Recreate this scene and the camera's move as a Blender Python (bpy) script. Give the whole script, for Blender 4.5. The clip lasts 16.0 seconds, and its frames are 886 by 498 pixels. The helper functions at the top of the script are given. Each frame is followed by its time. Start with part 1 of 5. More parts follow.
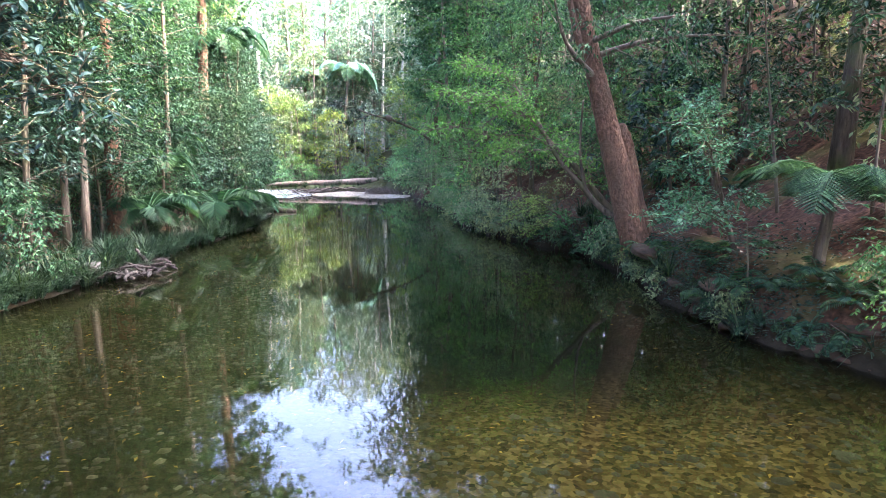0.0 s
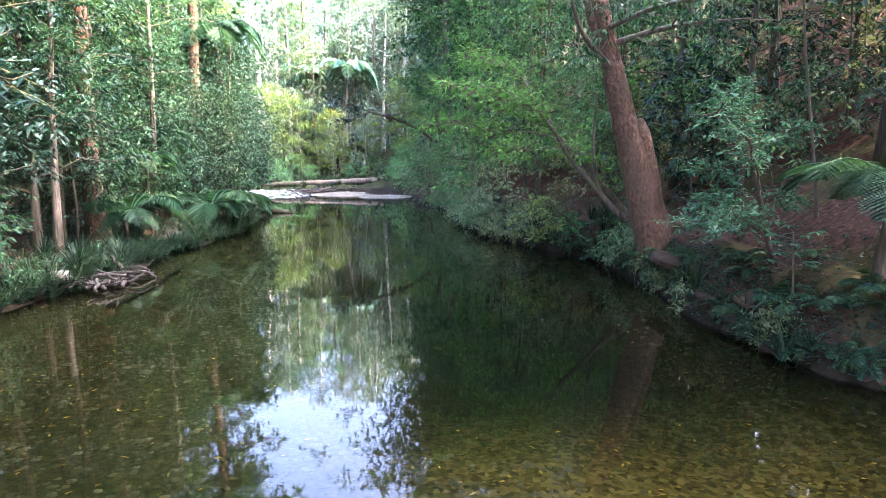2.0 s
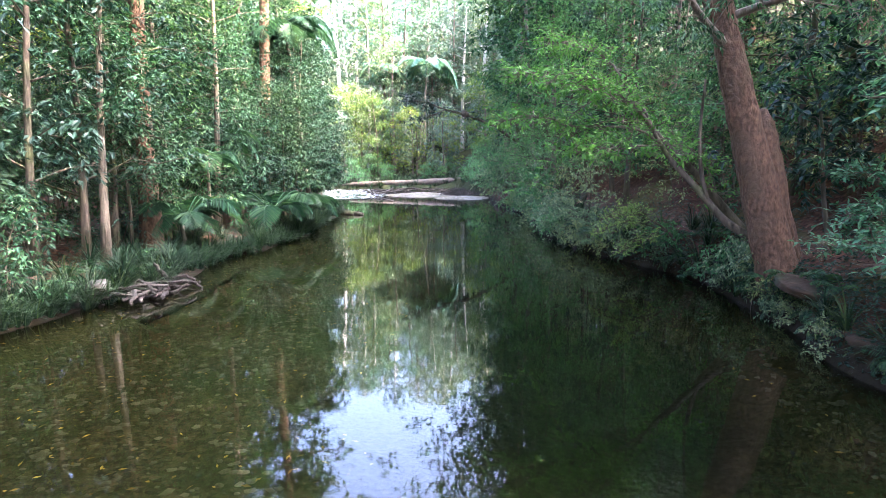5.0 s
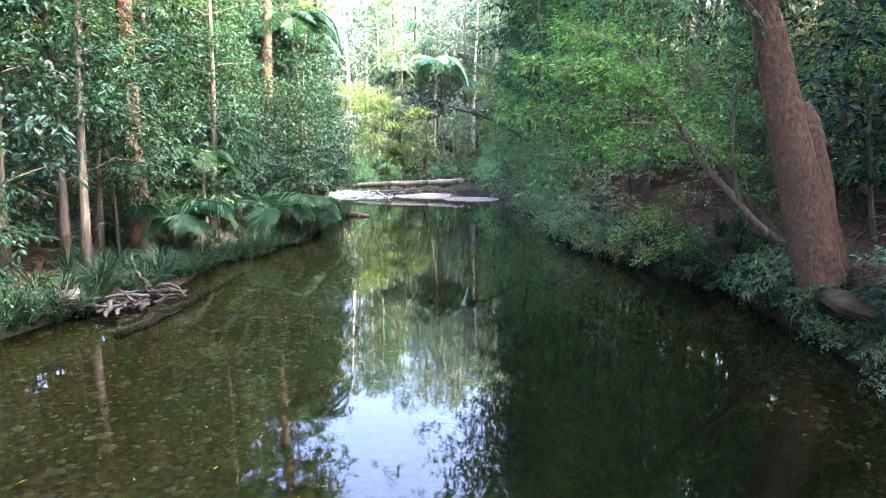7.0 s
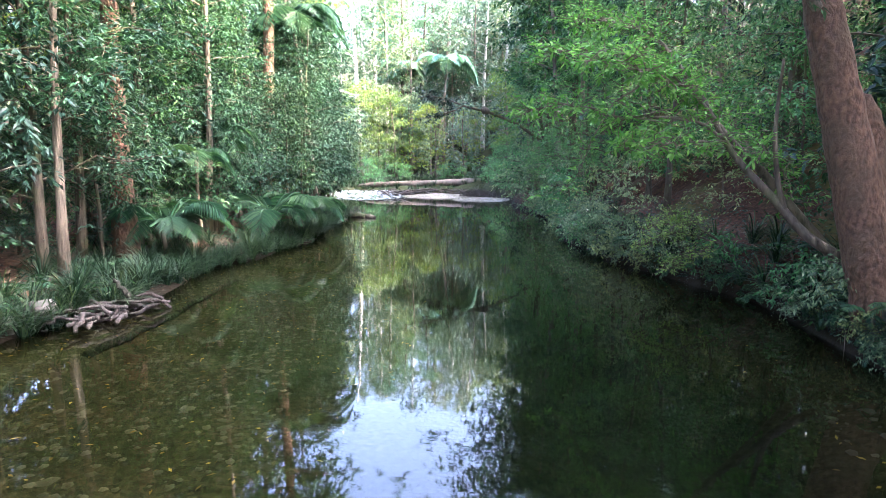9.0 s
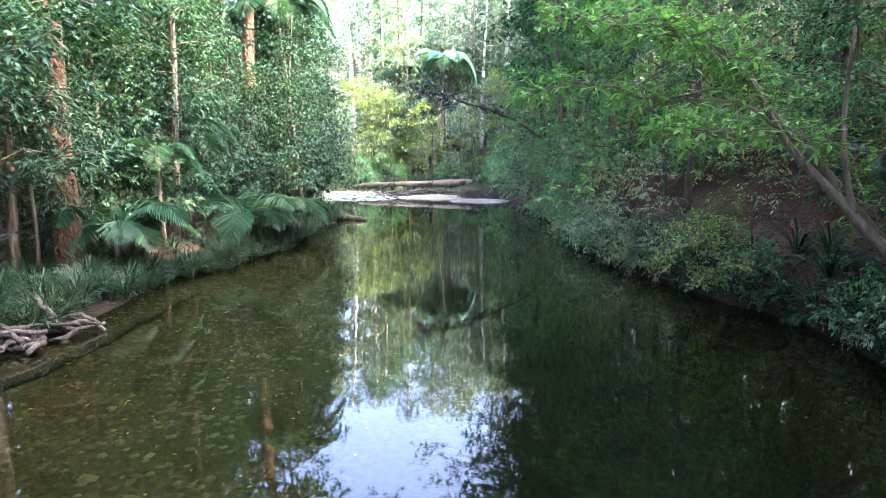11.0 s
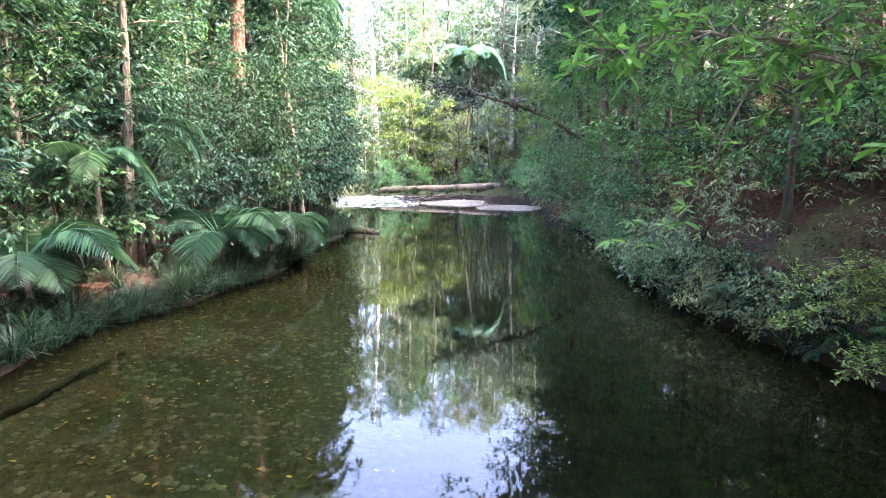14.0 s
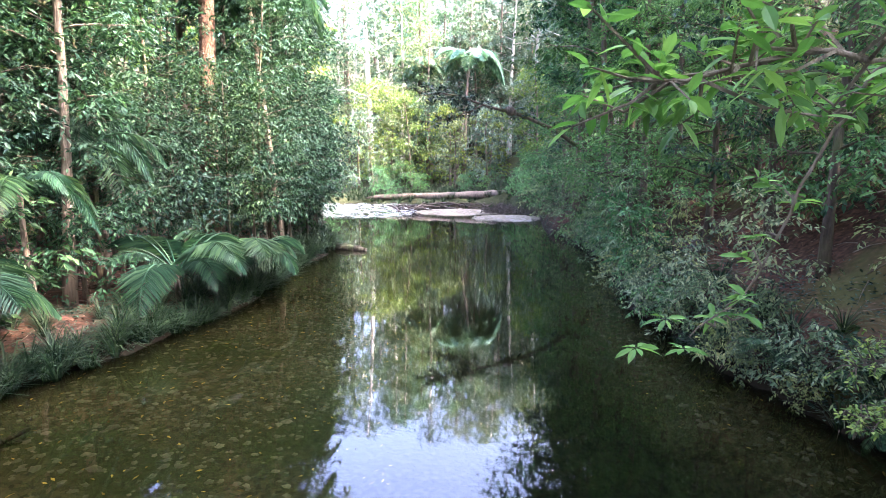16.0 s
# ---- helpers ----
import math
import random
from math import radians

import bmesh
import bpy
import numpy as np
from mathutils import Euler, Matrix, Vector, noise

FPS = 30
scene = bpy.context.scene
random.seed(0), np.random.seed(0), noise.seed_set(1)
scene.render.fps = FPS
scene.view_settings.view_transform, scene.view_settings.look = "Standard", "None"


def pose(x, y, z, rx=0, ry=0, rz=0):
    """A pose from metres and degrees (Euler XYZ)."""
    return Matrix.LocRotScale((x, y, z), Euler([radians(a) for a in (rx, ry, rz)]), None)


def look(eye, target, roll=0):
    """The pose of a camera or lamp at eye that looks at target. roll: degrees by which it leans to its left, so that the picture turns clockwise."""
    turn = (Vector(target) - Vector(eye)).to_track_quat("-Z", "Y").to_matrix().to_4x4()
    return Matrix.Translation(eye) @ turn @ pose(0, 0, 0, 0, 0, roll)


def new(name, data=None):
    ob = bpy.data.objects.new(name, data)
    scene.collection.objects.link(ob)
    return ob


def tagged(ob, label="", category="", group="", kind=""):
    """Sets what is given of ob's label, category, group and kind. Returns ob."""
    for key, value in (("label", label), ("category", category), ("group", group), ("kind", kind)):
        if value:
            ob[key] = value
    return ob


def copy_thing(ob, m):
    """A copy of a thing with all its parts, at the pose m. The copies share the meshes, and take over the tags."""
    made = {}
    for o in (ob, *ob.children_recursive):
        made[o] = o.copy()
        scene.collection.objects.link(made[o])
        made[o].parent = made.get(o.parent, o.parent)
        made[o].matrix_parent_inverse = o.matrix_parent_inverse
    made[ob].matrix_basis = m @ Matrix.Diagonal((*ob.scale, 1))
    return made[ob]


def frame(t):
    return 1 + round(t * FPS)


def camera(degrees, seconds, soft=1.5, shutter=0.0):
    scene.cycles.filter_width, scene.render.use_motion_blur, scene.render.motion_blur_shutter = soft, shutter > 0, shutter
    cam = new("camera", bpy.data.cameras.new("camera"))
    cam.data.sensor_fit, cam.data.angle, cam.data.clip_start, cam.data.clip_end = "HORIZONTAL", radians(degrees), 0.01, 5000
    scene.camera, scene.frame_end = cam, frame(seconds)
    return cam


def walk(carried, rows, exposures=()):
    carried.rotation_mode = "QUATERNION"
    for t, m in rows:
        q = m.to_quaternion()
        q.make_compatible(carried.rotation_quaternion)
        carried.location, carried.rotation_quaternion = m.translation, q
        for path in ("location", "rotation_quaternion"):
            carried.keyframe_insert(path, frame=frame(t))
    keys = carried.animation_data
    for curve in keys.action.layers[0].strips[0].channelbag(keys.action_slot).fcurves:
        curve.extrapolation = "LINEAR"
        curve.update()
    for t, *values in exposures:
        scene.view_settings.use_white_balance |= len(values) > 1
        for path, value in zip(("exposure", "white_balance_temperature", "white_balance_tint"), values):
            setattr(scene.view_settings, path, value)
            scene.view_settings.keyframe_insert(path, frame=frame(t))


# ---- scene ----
cam = camera(73.0, 16.0, soft=0.55)
PATH = [
    (0, (0.209, -0.186, 3.259), (0.362, 1.788, 2.976), -0.4),
    (0.5, (0.24, 0.146, 3.257), (0.394, 2.12, 2.974), -0.4),
    (1, (0.281, 0.536, 3.253), (0.436, 2.51, 2.969), -0.4),
    (1.5, (0.316, 0.902, 3.246), (0.472, 2.876, 2.963), -0.4),
    (2, (0.355, 1.316, 3.243), (0.501, 3.29, 2.959), -0.4),
    (2.5, (0.397, 1.678, 3.244), (0.497, 3.655, 2.96), -0.4),
    (3, (0.478, 2.126, 3.257), (0.521, 4.105, 2.972), -0.5),
    (3.5, (0.55, 2.504, 3.266), (0.536, 4.483, 2.981), -0.5),
    (4, (0.622, 2.91, 3.269), (0.562, 4.889, 2.985), -0.5),
    (6.5, (0.788, 4.594, 3.289), (0.638, 6.568, 3.005), -0.3),
    (7, (0.797, 4.948, 3.27), (0.642, 6.922, 2.988), -0.3),
    (7.5, (0.793, 5.253, 3.26), (0.623, 7.225, 2.979), -0.3),
    (8, (0.792, 5.582, 3.262), (0.603, 7.553, 2.981), -0.3),
    (8.5, (0.776, 5.9, 3.258), (0.589, 7.871, 2.977), -0.2),
    (9, (0.751, 6.288, 3.26), (0.565, 8.259, 2.977), -0.2),
    (11.5, (0.715, 9.315, 3.129), (0.534, 11.287, 2.851), -0.1),
    (12, (0.71, 10.094, 3.15), (0.459, 12.059, 2.872), -0.2),
    (12.5, (0.695, 10.829, 3.168), (0.413, 12.789, 2.889), -0.2),
    (13, (0.657, 11.521, 3.184), (0.377, 13.481, 2.905), -0.2),
    (13.5, (0.63, 12.231, 3.204), (0.353, 14.192, 2.927), -0.2),
    (14, (0.618, 12.937, 3.358), (0.34, 14.898, 3.081), -0.2),
    (14.5, (0.621, 13.656, 3.738), (0.342, 15.616, 3.459), -0.2),
    (15, (0.624, 14.268, 3.836), (0.347, 16.229, 3.559), -0.2),
    (15.5, (0.64, 14.771, 3.842), (0.363, 16.733, 3.567), -0.2),
    (16, (0.692, 15.079, 3.873), (0.415, 17.041, 3.601), -0.2),
]
walk(cam, [(t, look(eye, target, roll)) for t, eye, target, roll in PATH], [(0, 5.1, 5800, 24), (9.2, 5.1, 5750, 20), (11.5, 5.15, 5800, 21), (13.8, 5.15, 5950, 26), (16, 5.15, 5950, 28)])

# ---------- world, sun ----------
world = bpy.data.worlds.new("world")
scene.world = world
world.use_nodes = True
wn = world.node_tree
sky = wn.nodes.new("ShaderNodeTexSky")
sky.sky_type = "NISHITA"
sky.sun_disc = False
SUN_AZ, SUN_EL = 102.0, 43.0          # degrees clockwise from +y, and above the horizon
sky.sun_elevation, sky.sun_rotation = radians(SUN_EL), radians(SUN_AZ)
sky.dust_density = 10.0
wn.links.new(sky.outputs[0], wn.nodes["Background"].inputs[0])
wn.nodes["Background"].inputs[1].default_value = 0.15
sun = new("sun", bpy.data.lights.new("sun", "SUN"))
sun.data.energy, sun.data.angle, sun.data.color = 2.0, radians(0.6), (1.0, 0.84, 0.56)
sdir = Vector((math.sin(radians(SUN_AZ)) * math.cos(radians(SUN_EL)), math.cos(radians(SUN_AZ)) * math.cos(radians(SUN_EL)), math.sin(radians(SUN_EL))))
sun.matrix_world = look(sdir * 60, (0, 0, 0))

rng = np.random.default_rng(7)


# ---------- materials ----------
def mat(name):
    m = bpy.data.materials.new(name)
    m.use_nodes = True
    nt = m.node_tree
    return m, nt, nt.nodes["Principled BSDF"]


def node(nt, kind, **kw):
    n = nt.nodes.new(kind)
    for k, v in kw.items():
        n.inputs[k].default_value = v
    return n


def ramp(nt, fac, stops):
    r = nt.nodes.new("ShaderNodeValToRGB")
    e = r.color_ramp.elements
    while len(e) < len(stops):
        e.new(0.5)
    for i, (p, c) in enumerate(stops):
        e[i].position, e[i].color = p, (*c, 1)
    nt.links.new(fac, r.inputs[0])
    return r.outputs[0]


def mixc(nt, fac, a, b, how="MIX"):
    m = nt.nodes.new("ShaderNodeMix")
    m.data_type, m.blend_type = "RGBA", how
    for sock, v in ((m.inputs[0], fac), (m.inputs[6], a), (m.inputs[7], b)):
        if isinstance(v, (int, float)):
            sock.default_value = v
        elif isinstance(v, tuple):
            sock.default_value = (*v, 1)
        else:
            nt.links.new(v, sock)
    return m.outputs[2]


def noise_of(nt, scale, detail=4.0, vec=None, stretch=None):
    c = nt.nodes.new("ShaderNodeTexCoord").outputs["Object"] if vec is None else vec
    if stretch:
        mp = nt.nodes.new("ShaderNodeMapping")
        mp.inputs["Scale"].default_value = stretch
        nt.links.new(c, mp.inputs[0])
        c = mp.outputs[0]
    n = node(nt, "ShaderNodeTexNoise", Scale=scale, Detail=detail)
    nt.links.new(c, n.inputs["Vector"])
    return n.outputs["Fac"]


def bump(nt, height, strength, dist, bsdf):
    b = node(nt, "ShaderNodeBump", Strength=strength, Distance=dist)
    nt.links.new(height, b.inputs["Height"])
    nt.links.new(b.outputs[0], bsdf.inputs["Normal"])


def leaf_mat(name, dark, mid, light, trans=0.35, rough=0.5):
    m, nt, p = mat(name)
    g = nt.nodes.new("ShaderNodeNewGeometry")
    col = ramp(nt, g.outputs["Random Per Island"], [(0.0, dark), (0.55, mid), (0.93, light), (1.0, tuple(min(1, c * 1.3 + 0.02) for c in light))])
    oi = nt.nodes.new("ShaderNodeObjectInfo")
    tint = ramp(nt, oi.outputs["Random"], [(0.0, (0.7, 0.85, 0.8)), (0.5, (1, 1, 1)), (1.0, (1.25, 1.12, 0.75))])
    col = mixc(nt, 1.0, col, tint, "MULTIPLY")
    nt.links.new(col, p.inputs["Base Color"])
    p.inputs["Roughness"].default_value = rough
    p.inputs["Specular IOR Level"].default_value = 0.14
    tr = nt.nodes.new("ShaderNodeBsdfTranslucent")
    warm = mixc(nt, 1.0, col, (1.35, 1.45, 0.7), "MULTIPLY")
    nt.links.new(warm, tr.inputs[0])
    mix = node(nt, "ShaderNodeMixShader", Fac=trans)
    nt.links.new(p.outputs[0], mix.inputs[1])
    nt.links.new(tr.outputs[0], mix.inputs[2])
    nt.links.new(mix.outputs[0], nt.nodes["Material Output"].inputs[0])
    return m


def bark_mat(name, a, b, moss=None, scale=6.0, pull=0.18):
    m, nt, p = mat(name)
    f = noise_of(nt, scale * 2.0, 8.0, stretch=(1, 1, pull))
    col = ramp(nt, f, [(0.32, a), (0.52, tuple((x + y) / 2 for x, y in zip(a, b))), (0.7, b)])
    f2 = noise_of(nt, 1.3, 5.0)
    if moss:
        col = mixc(nt, ramp(nt, f2, [(0.48, (0, 0, 0)), (0.66, (0.75, 0.75, 0.75))]), col, moss)
    else:
        col = mixc(nt, ramp(nt, f2, [(0.4, (0, 0, 0)), (0.75, (0.6, 0.6, 0.6))]), col, tuple(c * 1.4 for c in b))
    f3 = noise_of(nt, 22.0, 4.0)
    col = mixc(nt, ramp(nt, f3, [(0.62, (0, 0, 0)), (0.7, (0.5, 0.5, 0.5))]), col, tuple(c * 0.45 for c in a))
    nt.links.new(col, p.inputs["Base Color"])
    p.inputs["Roughness"].default_value = 0.9
    p.inputs["Specular IOR Level"].default_value = 0.25
    bump(nt, f, 1.0, 0.07, p)
    return m


LEAF_MID = leaf_mat("leaf_mid_green", (0.012, 0.036, 0.023), (0.026, 0.068, 0.042), (0.058, 0.118, 0.062))
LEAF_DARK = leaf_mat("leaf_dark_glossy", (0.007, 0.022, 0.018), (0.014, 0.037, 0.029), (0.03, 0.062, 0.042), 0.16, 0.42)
LEAF_TEAL = leaf_mat("leaf_blue_green", (0.009, 0.026, 0.019), (0.02, 0.052, 0.036), (0.046, 0.094, 0.058), 0.3, 0.5)
LEAF_FRESH = leaf_mat("leaf_fresh_green", (0.03, 0.08, 0.044), (0.06, 0.14, 0.074), (0.1, 0.2, 0.1), 0.42)
LEAF_GLOSS = leaf_mat("leaf_glossy_sea_green", (0.026, 0.075, 0.05), (0.05, 0.128, 0.084), (0.095, 0.19, 0.12), 0.35, 0.42)
LEAF_LIGHT = leaf_mat("leaf_light_green", (0.052, 0.11, 0.056), (0.1, 0.18, 0.082), (0.16, 0.235, 0.1), 0.45)
# grey-green of bank shrubs; on the far gums its paleness stands for haze
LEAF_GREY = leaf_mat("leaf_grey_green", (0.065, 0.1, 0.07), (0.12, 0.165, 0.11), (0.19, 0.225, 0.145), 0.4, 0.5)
# yellow of sunlit foliage is put into this leaf colour
LEAF_YELLOW = leaf_mat("leaf_yellow_green", (0.045, 0.085, 0.026), (0.095, 0.145, 0.042), (0.17, 0.2, 0.07), 0.48)
FROND = leaf_mat("palm_frond_green", (0.012, 0.035, 0.024), (0.023, 0.06, 0.039), (0.05, 0.1, 0.058), 0.35, 0.42)
STRAP = leaf_mat("strap_leaf_green", (0.005, 0.014, 0.009), (0.009, 0.025, 0.016), (0.034, 0.056, 0.034), 0.3, 0.5)
LEAF_VIVID = leaf_mat("leaf_vivid_green", (0.06, 0.135, 0.042), (0.11, 0.215, 0.062), (0.18, 0.29, 0.095), 0.5)
# far-valley leaf colours, these two: distance haze is mixed in as paler blue
LEAF_FAR = leaf_mat("leaf_pale_hazed", (0.05, 0.085, 0.075), (0.085, 0.13, 0.112), (0.135, 0.175, 0.145), 0.35, 0.5)
LEAF_VINE = leaf_mat("leaf_vine_teal", (0.04, 0.095, 0.08), (0.075, 0.155, 0.13), (0.13, 0.22, 0.18), 0.3, 0.45)
LEAF_OLIVE = leaf_mat("leaf_olive_green", (0.058, 0.092, 0.066), (0.115, 0.16, 0.112), (0.185, 0.22, 0.15), 0.4, 0.5)
# dark leaf with the sky's blue sheen put into its base colour
LEAF_SKYLIT = leaf_mat("leaf_glossy_skylit", (0.008, 0.024, 0.03), (0.016, 0.042, 0.05), (0.036, 0.07, 0.074), 0.2, 0.55)
LITTER = leaf_mat("dead_leaf_brown", (0.035, 0.02, 0.014), (0.075, 0.04, 0.028), (0.16, 0.105, 0.075), 0.1, 0.7)
BARK_RED = bark_mat("bark_reddish", (0.05, 0.028, 0.019), (0.14, 0.081, 0.054), (0.075, 0.05, 0.033), 7.0, 0.6)
BARK_GREY = bark_mat("bark_grey", (0.05, 0.042, 0.034), (0.15, 0.122, 0.095))
BARK_PALE = bark_mat("bark_pale", (0.25, 0.23, 0.2), (0.42, 0.4, 0.37), scale=3.0)
BARK_DARK = bark_mat("bark_dark_mossy", (0.035, 0.028, 0.022), (0.1, 0.08, 0.06), (0.05, 0.07, 0.02))
DRIFT = bark_mat("weathered_driftwood", (0.014, 0.011, 0.01), (0.05, 0.043, 0.04))
LOG_BARK = bark_mat("weathered_log_bark", (0.035, 0.028, 0.023), (0.11, 0.09, 0.075))
SUNKEN = bark_mat("waterlogged_wood", (0.012, 0.01, 0.008), (0.03, 0.024, 0.018))
STEM = bark_mat("green_brown_stem", (0.05, 0.045, 0.03), (0.12, 0.105, 0.075))


def rock_mat(name, a, b, moss):
    m, nt, p = mat(name)
    f = noise_of(nt, 5.0, 8.0)
    col = ramp(nt, f, [(0.3, a), (0.7, b)])
    f2 = noise_of(nt, 1.1, 4.0)
    col = mixc(nt, ramp(nt, f2, [(0.48, (0, 0, 0)), (0.62, (0.85, 0.85, 0.85))]), col, moss)
    nt.links.new(col, p.inputs["Base Color"])
    p.inputs["Roughness"].default_value = 0.85
    p.inputs["Specular IOR Level"].default_value = 0.2
    bump(nt, f, 0.9, 0.06, p)
    return m


ROCK = rock_mat("sandstone_mossy", (0.014, 0.009, 0.006), (0.055, 0.033, 0.022), (0.018, 0.024, 0.009))
ROCK_PALE = rock_mat("pale_boulder", (0.05, 0.046, 0.044), (0.11, 0.1, 0.096), (0.045, 0.04, 0.034))


def ground_mat():
    m, nt, p = mat("forest_floor_and_bed")
    geo = nt.nodes.new("ShaderNodeNewGeometry")
    pos = geo.outputs["Position"]
    sep = nt.nodes.new("ShaderNodeSeparateXYZ")
    nt.links.new(pos, sep.inputs[0])
    n1 = noise_of(nt, 9.0, 6.0, pos)
    n2 = noise_of(nt, 0.5, 4.0, pos)
    litter = ramp(nt, n1, [(0.25, (0.014, 0.008, 0.006)), (0.5, (0.042, 0.022, 0.015)), (0.75, (0.1, 0.05, 0.032))])
    litter = mixc(nt, ramp(nt, n2, [(0.52, (0, 0, 0)), (0.66, (0.7, 0.7, 0.7))]), litter, (0.05, 0.06, 0.018))
    far_bank = node(nt, "ShaderNodeMapRange")
    far_bank.inputs["From Min"].default_value, far_bank.inputs["From Max"].default_value = 56.0, 64.0
    nt.links.new(sep.outputs[1], far_bank.inputs["Value"])
    litter = mixc(nt, far_bank.outputs[0], litter, ramp(nt, n1, [(0.3, (0.012, 0.014, 0.007)), (0.7, (0.035, 0.042, 0.018))]))
    v = node(nt, "ShaderNodeTexVoronoi", Scale=13.0)
    nt.links.new(pos, v.inputs["Vector"])
    bed = ramp(nt, v.outputs["Color"], [(0.1, (0.024, 0.02, 0.011)), (0.5, (0.046, 0.037, 0.021)), (0.9, (0.08, 0.064, 0.038))])
    bed = mixc(nt, ramp(nt, n2, [(0.42, (0, 0, 0)), (0.62, (0.75, 0.75, 0.75))]), bed, (0.024, 0.028, 0.011))
    # golden patch of sun is put into the bed colour round this point
    sun_patch_dist = nt.nodes.new("ShaderNodeVectorMath")
    sun_patch_dist.operation = "DISTANCE"
    sun_patch_dist.inputs[1].default_value = (3.6, 6.6, -0.5)
    nt.links.new(pos, sun_patch_dist.inputs[0])
    sun_patch = node(nt, "ShaderNodeMapRange")
    sun_patch.inputs["From Min"].default_value, sun_patch.inputs["From Max"].default_value = 4.4, 1.6
    nt.links.new(sun_patch_dist.outputs["Value"], sun_patch.inputs["Value"])
    bed = mixc(nt, sun_patch.outputs[0], bed, ramp(nt, v.outputs["Color"], [(0.1, (0.045, 0.032, 0.012)), (0.5, (0.12, 0.085, 0.03)), (0.9, (0.26, 0.19, 0.075))]))
    # the water's absorption is painted in: bed colour darkens with depth
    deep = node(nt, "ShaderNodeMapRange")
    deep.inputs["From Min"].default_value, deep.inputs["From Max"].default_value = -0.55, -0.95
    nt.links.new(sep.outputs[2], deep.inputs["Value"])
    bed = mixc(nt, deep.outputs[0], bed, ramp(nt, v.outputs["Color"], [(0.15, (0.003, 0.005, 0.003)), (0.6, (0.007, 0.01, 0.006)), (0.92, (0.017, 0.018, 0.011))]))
    mr = node(nt, "ShaderNodeMapRange")
    mr.inputs["From Min"].default_value, mr.inputs["From Max"].default_value = -0.16, -0.03
    nt.links.new(sep.outputs[2], mr.inputs["Value"])
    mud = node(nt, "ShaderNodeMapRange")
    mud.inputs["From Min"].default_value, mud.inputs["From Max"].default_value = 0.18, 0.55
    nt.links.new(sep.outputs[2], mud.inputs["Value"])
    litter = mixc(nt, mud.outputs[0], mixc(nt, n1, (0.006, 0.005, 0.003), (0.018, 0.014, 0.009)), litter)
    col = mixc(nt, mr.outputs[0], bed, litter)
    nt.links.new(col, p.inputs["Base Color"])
    p.inputs["Roughness"].default_value = 0.95
    p.inputs["Specular IOR Level"].default_value = 0.12
    bump(nt, n1, 0.6, 0.05, p)
    return m


GROUND = ground_mat()


def pebble_mat():
    m, nt, p = mat("river_pebble")
    geo = nt.nodes.new("ShaderNodeNewGeometry")
    col = ramp(nt, geo.outputs["Random Per Island"], [(0.0, (0.02, 0.018, 0.012)), (0.5, (0.05, 0.04, 0.025)), (0.85, (0.085, 0.07, 0.045)), (1.0, (0.17, 0.145, 0.11))])
    col = mixc(nt, noise_of(nt, 30.0, 4.0), col, (0.07, 0.065, 0.035))
    nt.links.new(col, p.inputs["Base Color"])
    p.inputs["Roughness"].default_value = 0.7
    return m


PEBBLE = pebble_mat()
SUNK_LEAF = leaf_mat("sunken_leaf", (0.08, 0.055, 0.025), (0.2, 0.14, 0.05), (0.4, 0.3, 0.1), 0.1, 0.7)


def water_mat(name, foam):
    m, nt, p = mat(name)
    geo = nt.nodes.new("ShaderNodeNewGeometry")
    pos = geo.outputs["Position"]
    a = noise_of(nt, 1.6, 2.0, pos, (1.0, 0.55, 1.0))
    b = noise_of(nt, 9.0, 3.0, pos, (0.7, 1.5, 1.0))
    add = nt.nodes.new("ShaderNodeMath")
    add.operation = "MULTIPLY_ADD"
    add.inputs[1].default_value = 0.1
    nt.links.new(b, add.inputs[0])
    nt.links.new(a, add.inputs[2])
    bp = node(nt, "ShaderNodeBump", Strength=0.5 if foam else 0.042, Distance=0.1 if foam else 0.05)
    nt.links.new(add.outputs[0], bp.inputs["Height"])
    gl = node(nt, "ShaderNodeBsdfGlossy", Roughness=0.0)
    gl.inputs["Color"].default_value = (0.95, 0.97, 1.0, 1)
    nt.links.new(bp.outputs[0], gl.inputs["Normal"])
    tr = nt.nodes.new("ShaderNodeBsdfTransparent")
    tr.inputs[0].default_value = (0.42, 0.45, 0.34, 1)
    fr = node(nt, "ShaderNodeFresnel", IOR=1.42)
    nt.links.new(bp.outputs[0], fr.inputs["Normal"])
    mix = nt.nodes.new("ShaderNodeMixShader")
    nt.links.new(fr.outputs[0], mix.inputs[0])
    nt.links.new(tr.outputs[0], mix.inputs[1])
    nt.links.new(gl.outputs[0], mix.inputs[2])
    out = mix.outputs[0]
    if foam:
        w = noise_of(nt, 5.0, 8.0, pos, (0.22, 1.5, 1.0))
        f = ramp(nt, w, [(0.46, (0, 0, 0)), (0.66, (0.75, 0.75, 0.75))])
        p.inputs["Base Color"].default_value = (0.42, 0.47, 0.52, 1)
        p.inputs["Roughness"].default_value = 0.5
        mx = nt.nodes.new("ShaderNodeMixShader")
        nt.links.new(f, mx.inputs[0])
        nt.links.new(out, mx.inputs[1])
        nt.links.new(p.outputs[0], mx.inputs[2])
        out = mx.outputs[0]
    nt.links.new(out, nt.nodes["Material Output"].inputs[0])
    return m


WATER = water_mat("clear_creek_water", False)
RAPID = water_mat("broken_white_water", True)


def sand_mat():
    m, nt, p = mat("pale_gravel")
    f = noise_of(nt, 14.0, 6.0)
    nt.links.new(ramp(nt, f, [(0.3, (0.05, 0.045, 0.043)), (0.7, (0.2, 0.185, 0.18))]), p.inputs["Base Color"])
    p.inputs["Roughness"].default_value = 0.9
    bump(nt, f, 0.6, 0.05, p)
    return m


SAND = sand_mat()


